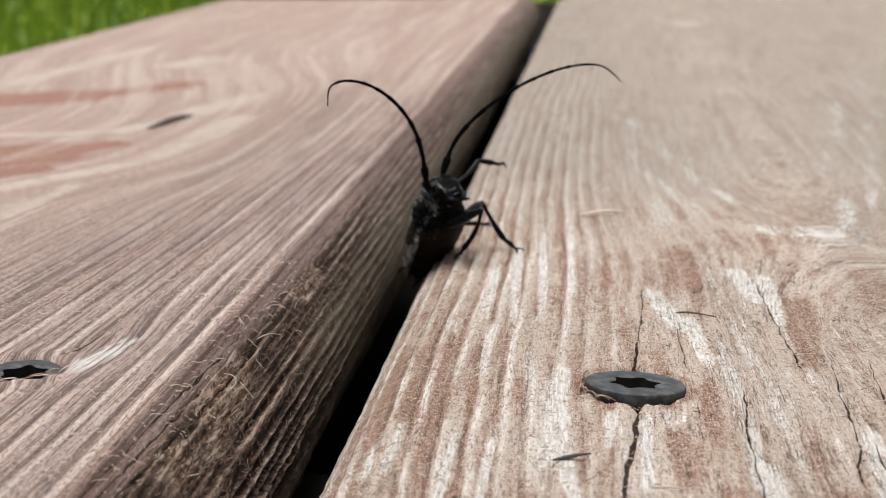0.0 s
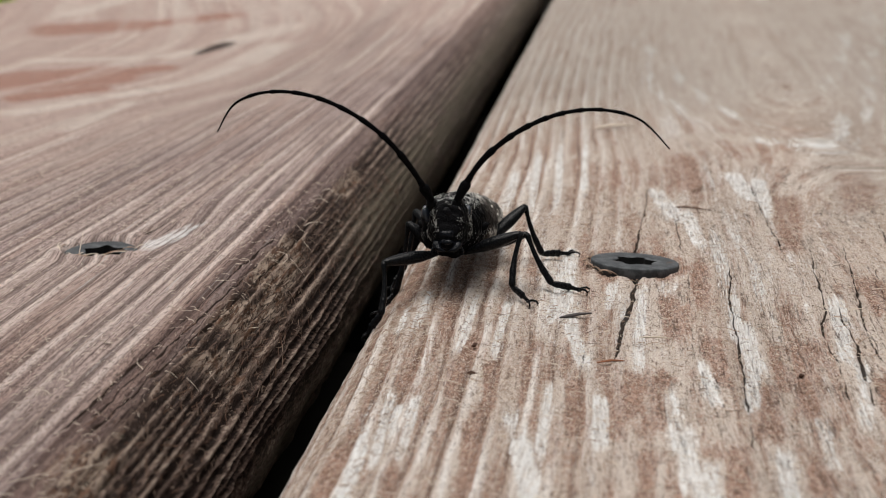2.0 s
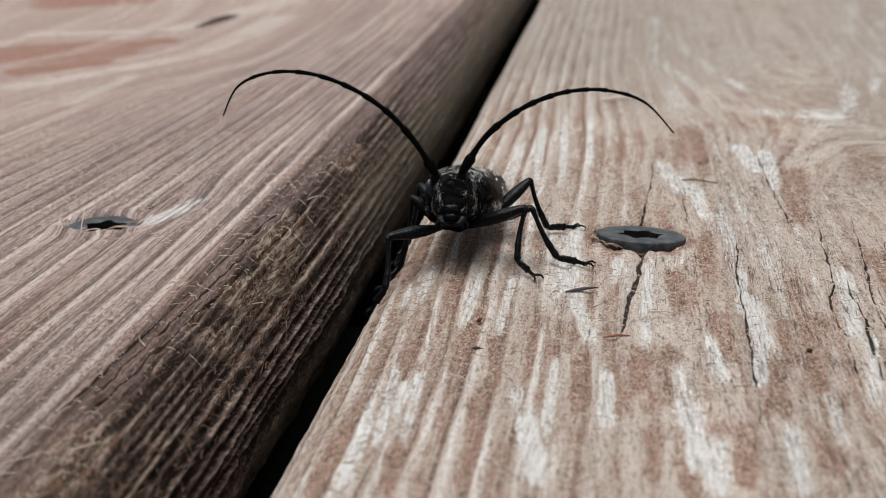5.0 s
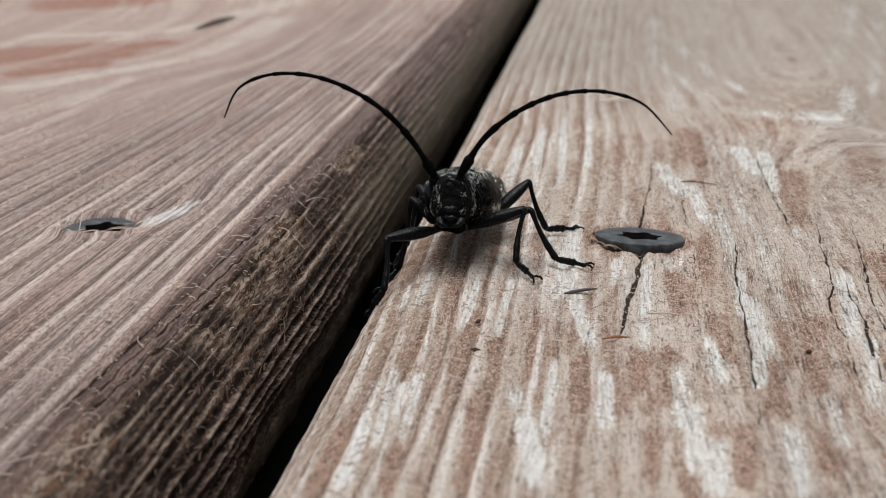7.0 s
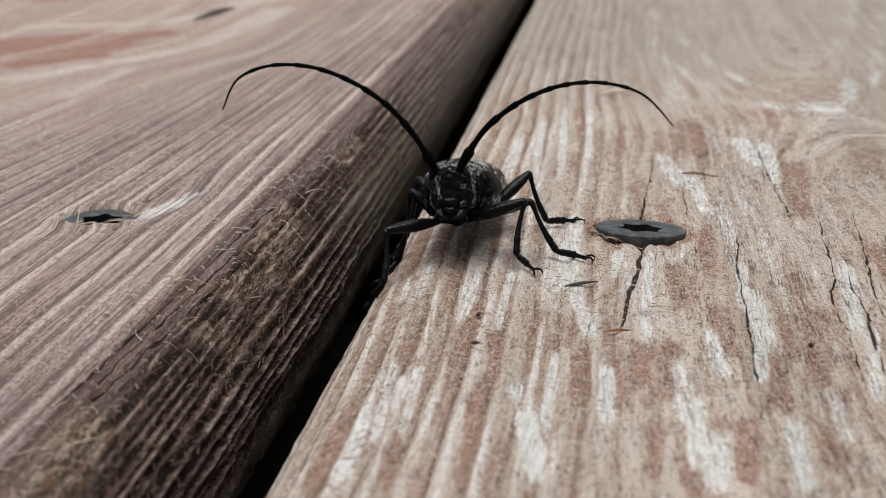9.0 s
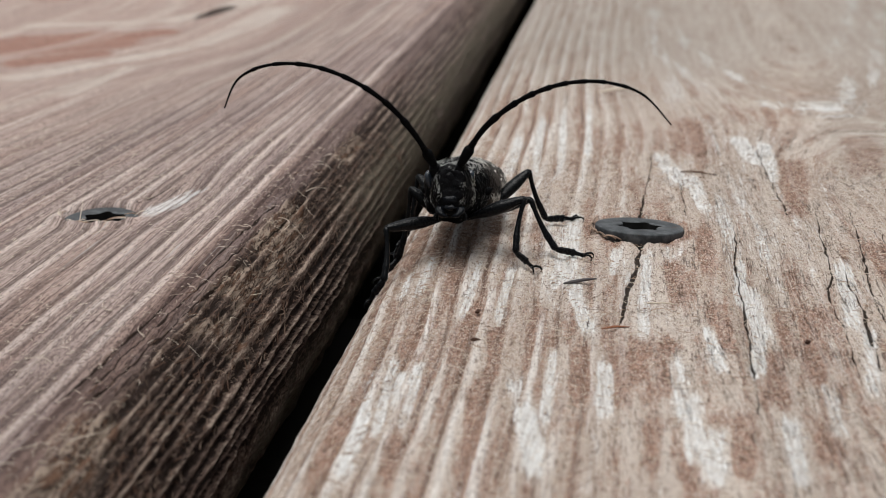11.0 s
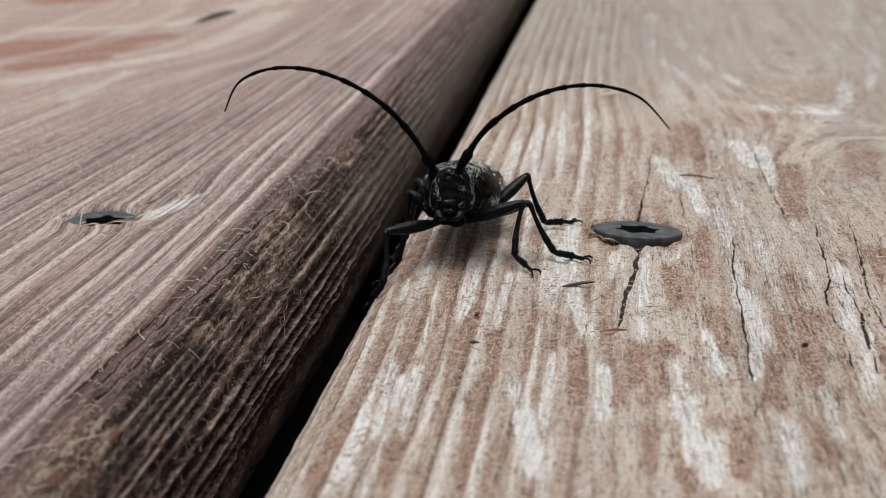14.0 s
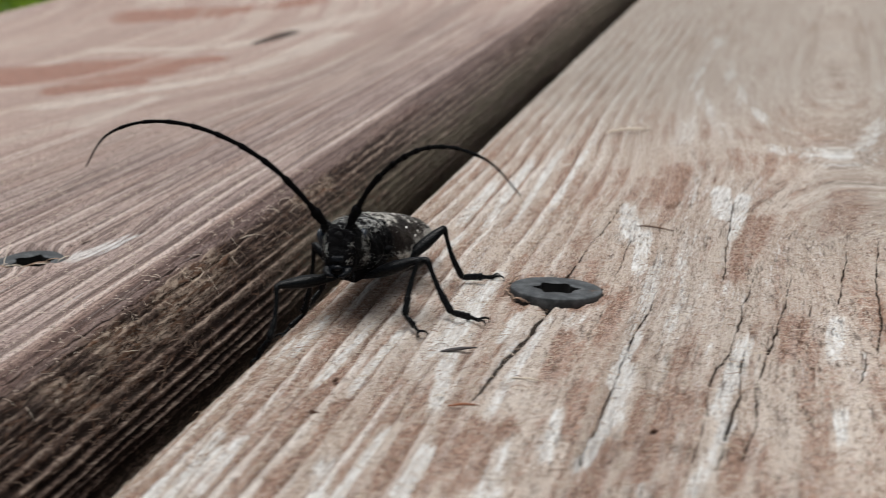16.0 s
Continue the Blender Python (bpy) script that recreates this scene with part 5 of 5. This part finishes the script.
    for y, w, cz, hu, hd in ((-11.05, 0.70, 5.85, 0.5, 0.75), (-10.85, 1.15, 5.95, 1.05, 1.05), (-10.4, 1.50, 6.15, 1.75, 1.30), (-9.8, 1.72, 6.35, 2.35, 1.60), (-9.1, 1.86, 6.45, 2.62, 1.85), (-8.4, 1.98, 6.40, 2.60, 1.95), (-7.6, 2.02, 6.15, 2.45, 1.95), (-6.9, 1.95, 5.8, 2.15, 1.95)):
        secs.append((y, axis_x(y) + 0.1 + 0.12 * (-6.9 - y), cz, w, hu, hd))
    bm = loft(secs, 56, 2.5)
    bmesh.ops.subdivide_edges(bm, edges=[e for e in bm.edges if abs(e.verts[0].co.y - e.verts[1].co.y) > 0.0002], cuts=5)
    bm.normal_update()
    for v in bm.verts:
        p = v.co / MM
        mid = axis_x(p.y) + 0.1 + 0.12 * (-6.9 - p.y)
        front = ramp(-p.y, 8.6, 9.8)
        v.co.y += MM * front * 0.55 * math.exp(-((p.x - mid) / 0.62) ** 2 - ((p.z - 7.5) / 1.5) ** 2)
        v.co.y -= MM * front * 0.22 * math.exp(-((abs(p.x - mid) - 1.15) / 0.28) ** 2 - ((p.z - 7.2) / 1.7) ** 2)
        v.co.x -= (v.co.x - mid * MM) * 0.16 * ramp(6.6 - p.z, 0.0, 2.2) * ramp(-p.y, 7.5, 9.0)
        v.co.x += MM * math.copysign(0.20, p.x - mid) * math.exp(-((p.y + 8.9) / 0.9) ** 2 - ((p.z - 5.6) / 0.8) ** 2)
    coat.append(haired(part("head", rough_up(bm, 2.3, 0.16, 9), SHELL_HEAD, beetle, "upright black head with grey hair"), head_hair))
    for pts in (HORN_R, HORN_L):
        b = local(pts[0])
        part("antenna_socket", rough_up(blob(b + Vector((0, 0.35, -0.42)), (0.60, 0.62, 0.62)), 2.0, 0.1, 2), SHELL, beetle)
    for side in (-1, 1):
        part("eye", blob((0.12 + side * (1.92 if side < 0 else 1.70), -8.55 + 0.55 * (side > 0), 7.55), (0.44, 0.62, 0.84), (0, side * 14, side * 22), 4), EYE, beetle, "glossy grey-blue eye")
        bm = bmesh.new()
        c = [Vector((0.38 + side * 0.85, -10.6, 5.55)), Vector((0.38 + side * 0.95, -11.1, 5.30)), Vector((0.38 + side * 0.68, -11.4, 5.0)), Vector((0.38 + side * 0.14, -11.45, 4.85))]
        tube(bm, c, [0.44, 0.44, 0.32, 0.10], 12, flat=0.8)
        part("jaw", bm, SHELL_JAW, beetle, "shiny black jaw")
        for k in range(2):
            bm = bmesh.new()
            x0 = 0.36 + side * (0.75 + 0.45 * k)
            tube(bm, [(x0, -10.4, 4.95), (x0 + side * 0.25, -10.8, 4.75), (x0 + side * 0.22, -11.05, 4.45)], [0.13, 0.12, 0.08], 7)
            part("feeler", bm, SHELL_LEG, beetle)
    part("upper_lip", rough_up(blob((0.38, -11.05, 5.62), (0.66, 0.30, 0.26)), 3.0, 0.12, 4), SHELL_JAW, beetle, "shiny black upper lip")
    part("face_plate", rough_up(blob((0.36, -10.75, 6.2), (0.92, 0.30, 0.42)), 2.8, 0.16, 6), SHELL_JAW, beetle)
    part("forehead", rough_up(blob((0.22, -9.62, 7.3), (0.72, 0.40, 1.25)), 2.2, 0.10, 8), SHELL, beetle)
    part("breast", rough_up(blob((0.3, -4.4, 3.9), (2.1, 2.6, 1.2)), 1.6, 0.15, 8), SHELL_BELLY, beetle)
    hair_tufts(beetle, coat, 3000)
    legs = {k: build_leg(beetle, k) for k in LEGS}
    horns = [build_antenna(beetle, HORN_R), build_antenna(beetle, HORN_L)]
    return beetle, legs, horns


# ---- small loose things ----
def build_litter():
    bm = bmesh.new()
    tube(bm, [(15.9, -19.4, 0.22), (16.7, -19.05, 0.3), (17.6, -18.5, 0.3), (18.7, -17.9, 0.22)], [0.10, 0.2, 0.19, 0.07], 7, flat=0.7)
    ob = part("splinter", bm, TWIG, None)
    tagged(ob, "thin dark grey splinter lying on the pale plank", "splinter")
    bm = bmesh.new()
    tube(bm, [(19.5, -29.9, 0.2), (20.6, -29.5, 0.28), (21.7, -29.3, 0.2)], [0.08, 0.16, 0.05], 6, flat=0.6)
    tagged(part("bark_chip", bm, CHIP, None), "thin red-brown sliver lying across a crack", "wood sliver")
    bm = bmesh.new()
    tube(bm, [(16.4, 63.6, 0.35), (18.4, 64.6, 0.6), (20.4, 65.3, 0.6), (22.1, 65.9, 0.3)], [0.16, 0.34, 0.32, 0.12], 7, flat=0.6)
    tagged(part("straw", bm, FIBRE_PALE, None), "short pale straw lying on the plank", "straw")
    bm = bmesh.new()
    tube(bm, [(26.9, 19.9, 0.15), (28.1, 19.9, 0.25), (29.3, 19.4, 0.25), (30.9, 18.9, 0.12)], [0.05, 0.1, 0.09, 0.05], 5)
    tagged(part("bark_hair", bm, FIBRE_DARK, None), "thin curved brown bark hair lying across the grain", "bark hair")
    bm = bmesh.new()
    tube(bm, [(23.1, -23.5, 0.15), (24.4, -23.7, 0.3), (25.7, -23.7, 0.15)], [0.06, 0.08, 0.03], 5)
    tagged(part("wood_hair", bm, FIBRE_PALE, None), "single pale wood hair lying on the plank", "wood hair")


def build_crumbs():
    """Dark crumbs of bark and dirt on the planks, and a thin curved hair of bark."""
    rng = np.random.default_rng(8)
    for x, y, size in ((9.2, -26.7, 0.26), (9.8, -33.1, 0.24), (35.4, -31.0, 0.2)):
        bm = blob((x, y, 0.1 + 0.2 * size), (size * 1.6, size * 0.7, size * 0.45), (0, 0, rng.uniform(0, 180)), 2)
        bm.normal_update()
        tagged(part("crumb", rough_up(bm, 2.6, 0.16, x), CHIP_DARK, None), "tiny dark brown bark crumb lying on the plank", "crumb", group="crumbs on the plank")


def build_screw_frays(bench):
    """Frayed fibres pressed out round the rims of both screws: rusty ones on the proud one, pale ones across the sunk one."""
    rng = np.random.default_rng(17)
    for k in range(14):
        a = radians(rng.uniform(165, 255))
        run = radians(rng.uniform(12, 32)) * (1 if k % 2 else -1)
        r0 = rng.uniform(4.40, 4.75)
        pts = [(SCREW_R[0] + (r0 + 0.5 * s * s) * math.cos(a + run * s), SCREW_R[1] + (r0 + 0.5 * s * s) * math.sin(a + run * s), 0.12 + 0.35 * math.sin(2.6 * s + 0.2)) for s in np.linspace(0, 1, 6)]
        bm = bmesh.new()
        tube(bm, pts, [0.05, 0.08, 0.085, 0.075, 0.05, 0.02], 5)
        part("frayed_fibre", bm, FIBRE_BROWN if k % 3 else FIBRE_TAN, bench)
    for k in range(16):
        a = radians(rng.uniform(172, 300) if k % 4 else rng.uniform(330, 380))
        run = radians(rng.uniform(10, 40)) * (1 if k % 2 else -1)
        r0, dip = rng.uniform(3.6, 4.6), rng.uniform(-0.5, 0.3)
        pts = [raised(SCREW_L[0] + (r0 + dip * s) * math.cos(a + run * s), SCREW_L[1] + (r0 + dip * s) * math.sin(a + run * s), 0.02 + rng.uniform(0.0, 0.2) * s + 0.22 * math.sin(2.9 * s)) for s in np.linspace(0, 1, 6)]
        bm = bmesh.new()
        tube(bm, pts, [0.03, 0.05, 0.055, 0.05, 0.03, 0.015], 5)
        part("frayed_fibre", bm, FIBRE_PALE if k % 3 else FIBRE_TAN, bench)
    bm = bmesh.new()
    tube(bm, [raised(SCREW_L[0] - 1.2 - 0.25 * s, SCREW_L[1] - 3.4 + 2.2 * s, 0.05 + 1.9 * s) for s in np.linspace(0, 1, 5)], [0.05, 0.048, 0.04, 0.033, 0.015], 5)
    part("frayed_fibre", bm, FIBRE_PALE, bench)


build_ground()
for sx, sy, size, seed in ((-3.6, 6.4, 0.5, 1), (-2.5, 7.4, 0.42, 2), (-4.9, 7.0, 0.6, 3)):
    build_shrub(sx, sy, size, seed)
bench = build_bench()
beetle, legs, horns = build_beetle()
build_litter()
build_crumbs()
build_screw_frays(bench)


# ---- what moves: the beetle climbs out of the gap, walks along the edge and stands still from 1.4 s on ----
PLACES = [
    (0, 0.3, 44.8, -2.6), (0.1, 1.6, 44.2, -2.2), (0.2, 1.4, 41.5, -1.2), (0.3, 1.7, 39.5, 0.0),
    (0.4, 1.3, 37.4, 0.3), (0.5, 0.9, 34.6, 0.0), (0.6, 1.5, 29.3, 0.1), (0.7, 3.4, 22.0, 0.0),
    (0.8, 3.6, 15.5, 0.4), (0.9, 4.7, 9.8, 0.2), (1, 3.3, 3.0, 0.4), (1.1, 5.2, -1.4, 0.6),
    (1.2, 5.0, -3.4, 0.5), (1.3, 5.1, -4.6, 0.5), (1.4, 5.0, -4.0, 0.0),
]
AIMS = [
    (0, 0.40, -0.70, 0.54), (0.1, 0.64, -0.68, 0.30), (0.2, 0.28, -0.95, 0.10), (0.3, 0.18, -0.98, 0.06),
    (0.4, 0.02, -1.00, 0.04), (0.5, -0.04, -1.00, 0.01), (0.6, -0.07, -1.00, 0.01), (0.7, -0.15, -0.98, -0.02),
    (0.8, -0.06, -1.00, -0.03), (0.9, -0.12, -0.99, -0.04), (1, 0.00, -1.00, 0.02), (1.1, -0.06, -1.00, 0.02),
    (1.2, 0.01, -1.00, 0.01), (1.3, 0.03, -1.00, 0.02), (1.4, 0.00, -1.00, 0.00),
]
TIPS_RIGHT = [
    (0, -9.0, 24.2, 20.3), (0.1, 0.5, 22.9, 21.1), (0.2, -7.8, 18.7, 17.4), (0.3, -11.3, 24.6, 22.5),
    (0.4, -17.8, 28.0, 20.8), (0.5, -19.3, 21.5, 18.9), (0.6, -19.3, 14.0, 14.6), (0.7, -18.8, 4.3, 10.2),
    (0.8, -13.0, -5.7, 13.6), (0.9, -13.5, -14.0, 12.6), (1, -8.4, -24.6, 13.0), (1.1, -12.4, -21.5, 14.8),
    (1.2, -13.3, -20.4, 16.5), (1.3, -13.0, -22.6, 16.9), (1.4, -13.0, -23.1, 17.5),
]
TIPS_LEFT = [
    (0, 21.3, 43.6, 20.8), (0.1, 29.0, 40.9, 13.8), (0.2, 24.8, 28.1, 18.4), (0.3, 24.8, 28.1, 17.7),
    (0.4, 19.9, 18.4, 17.5), (0.5, 17.7, 11.2, 18.9), (0.6, 19.3, 7.4, 15.6), (0.7, 17.4, -1.7, 17.0),
    (0.8, 22.8, -4.5, 15.7), (0.9, 20.3, -14.8, 15.4), (1, 24.2, -17.6, 14.8), (1.1, 23.9, -19.5, 15.8),
    (1.2, 26.1, -20.7, 14.4), (1.3, 26.3, -22.2, 16.1), (1.4, 25.8, -23.6, 17.0),
]
# the antennae settle slowly after the walk
SETTLE_RIGHT = [(1.5, -12.6, -23.7, 17.5), (2.0, -12.0, -24.5, 17.4), (3.0, -11.8, -25.0, 17.1)]
SETTLE_LEFT = [(1.5, 25.0, -24.7, 17.2), (2.0, 25.0, -25.1, 16.8), (3.0, 25.0, -25.4, 16.2)]
STEPS = {
    "front_left": [(0, 9.5, 43.6, 0.2), (0.1, 13.8, 46.4, 0.2), (0.2, 15.0, 31.5, 0.2), (0.3, 14.9, 31.8, 0.2), (0.4, 10.1, 21.9, 0.2), (0.5, 10.2, 21.1, 0.2), (0.6, 11.0, 17.0, 2.5), (0.7, 10.3, 9.5, 0.2), (0.8, 10.6, 4.5, 1.8), (0.9, 11.6, -4.3, 0.2), (1.0, 12.4, -10.5, 2.2), (1.1, 13.0, -15.7, 0.2)],
    "mid_left": [(0, 7.2, 50.0, 9.5), (0.1, 16.2, 57.0, 1.0), (0.2, 14.0, 45.0, 0.2), (0.3, 14.8, 36.1, 0.2), (0.4, 14.6, 35.9, 0.2), (0.5, 15.6, 38.0, 1.5), (0.6, 14.1, 22.6, 0.2), (0.7, 15.5, 24.0, 1.5), (0.8, 15.9, 10.8, 0.2), (0.9, 17.2, 15.5, 1.6), (1.0, 16.5, -3.3, 0.2), (1.1, 19.0, 3.0, 1.6), (1.2, 17.8, -12.2, 0.25)],
    "hind_left": [(0, 5.0, 57.7, 0.2), (0.1, 8.0, 56.0, 0.2), (0.2, 11.3, 49.1, 0.2), (0.3, 11.2, 50.0, 0.2), (0.4, 12.4, 43.0, 1.5), (0.5, 13.7, 37.7, 0.2), (0.6, 13.5, 38.0, 0.2), (0.7, 13.5, 25.6, 0.2), (0.8, 13.5, 23.9, 0.2), (0.9, 14.9, 13.3, 0.2), (1.0, 15.3, 11.5, 1.2), (1.1, 16.2, 0.2, 0.2)],
    "front_right": [(0, 2.5, 40.4, 0.2), (0.1, 4.2, 34.0, 0.0), (0.2, -2.0, 33.0, -4.2), (0.3, -2.0, 32.5, -4.5), (0.4, -2.2, 30.0, -4.3), (0.5, -7.5, 27.0, -4.3), (0.6, -3.2, 21.0, -2.0), (0.7, -3.0, 15.5, 0.0), (0.8, -2.3, 9.0, -4.3), (0.9, -5.5, 4.0, -2.5), (1.0, -2.3, -2.0, -5.2), (1.1, -2.4, -6.5, -4.4), (1.2, -2.3, -11.5, -4.4), (1.3, -2.3, -15.3, -3.6)],
    "mid_right": [(0, -6.5, 51.0, -5.0), (0.1, -5.0, 44.0, -4.5), (0.2, -2.2, 38.0, -4.0), (0.4, -2.4, 36.0, -4.0), (0.5, -6.5, 33.0, -4.5), (0.6, -4.5, 25.0, -3.8), (0.7, -6.5, 18.5, -2.6), (0.8, -3.0, 12.0, -3.6), (0.9, -6.5, 7.0, -3.0), (1.0, -8.6, 3.5, -5.5), (1.1, -8.0, 0.0, -5.5), (1.2, -2.2, -8.6, -4.0), (1.3, -2.2, -10.6, -3.6)],
    "hind_right": [(0, -5.5, 58.0, -10.0), (0.1, -4.0, 53.0, -9.0), (0.2, -2.2, 44.0, -3.5), (0.4, -2.2, 40.0, -3.2), (0.6, -2.2, 29.0, -3.0), (0.8, -2.2, 16.0, -2.8), (1.0, -2.0, 4.5, -2.6), (1.2, -1.9, -5.4, -2.6)],
}


def motions():
    rest = Matrix.Translation(HOME * MM)
    body = []
    for (t, *p), (_, *a) in zip(PLACES, AIMS):
        ahead = Vector(a).normalized()
        lean = Vector((-0.4, 0.2, 0.9)) if t == 0 else Vector((-0.45, 0.15, 0.88)) if t == 0.1 else Vector((0, 0, 1))
        up = (lean - ahead * lean.dot(ahead)).normalized()
        m = Matrix((up.cross(ahead), -ahead, up)).transposed().to_4x4()
        m.translation = Vector(p) * MM
        body.append((t, m if t < 1.4 else rest))
    # poised for an instant before it sets off
    body.insert(1, (0.04, body[0][1]))
    walk(beetle, body + [(16.0, rest)])

    for antenna, points, tips, later, bow in ((horns[0], HORN_R, TIPS_RIGHT, SETTLE_RIGHT, (0.19, 0.3, 0.87)), (horns[1], HORN_L, TIPS_LEFT, SETTLE_LEFT, (0.36, 0.25, 0.07))):
        base, end = local(points[0]), local(points[-1])
        still = bone(base, end, (0, 0, 1))
        rows = []
        for (t, m), (_, *tip) in zip(body + [(s[0], rest) for s in later], tips[:1] + tips + later):
            aim = (m.inverted() @ (Vector(tip) * MM)) / MM
            droop = float(np.interp(t, [0.3, 0.5, 0.8, 1.0, 1.2, 1.4], [0.0, *bow, 0.3, 0.0]))
            pole = m.to_3x3().inverted() @ Vector((0, -droop, 1))
            turn = bone(base, aim, pole).to_3x3() @ still.to_3x3().inverted()
            rows.append((t, Matrix.Translation(base * MM) @ turn.to_4x4()))
        calm = Matrix.Translation(base * MM)
        walk(antenna, rows + [(6.5, calm), (16.0, calm)])

    for which, leg in legs.items():
        reach = leg["ankle"] - leg["toe"]
        rows = []
        for t, m in body:
            when = 0.0 if t == 0.04 else t
            steps = STEPS[which] + [(1.35, *leg["toe"])]
            toe = Vector([float(np.interp(when, [s[0] for s in steps], [s[k] for s in steps])) for k in (1, 2, 3)])
            rows.append((t, m, toe + reach, toe))
        rows.append((16.0, rest, leg["ankle"], leg["toe"]))
        thigh, shin, foot = leg_rows(leg, rows)
        walk(leg["leg"], thigh)
        walk(leg["shin"], shin)
        walk(leg["foot"], foot)


motions()
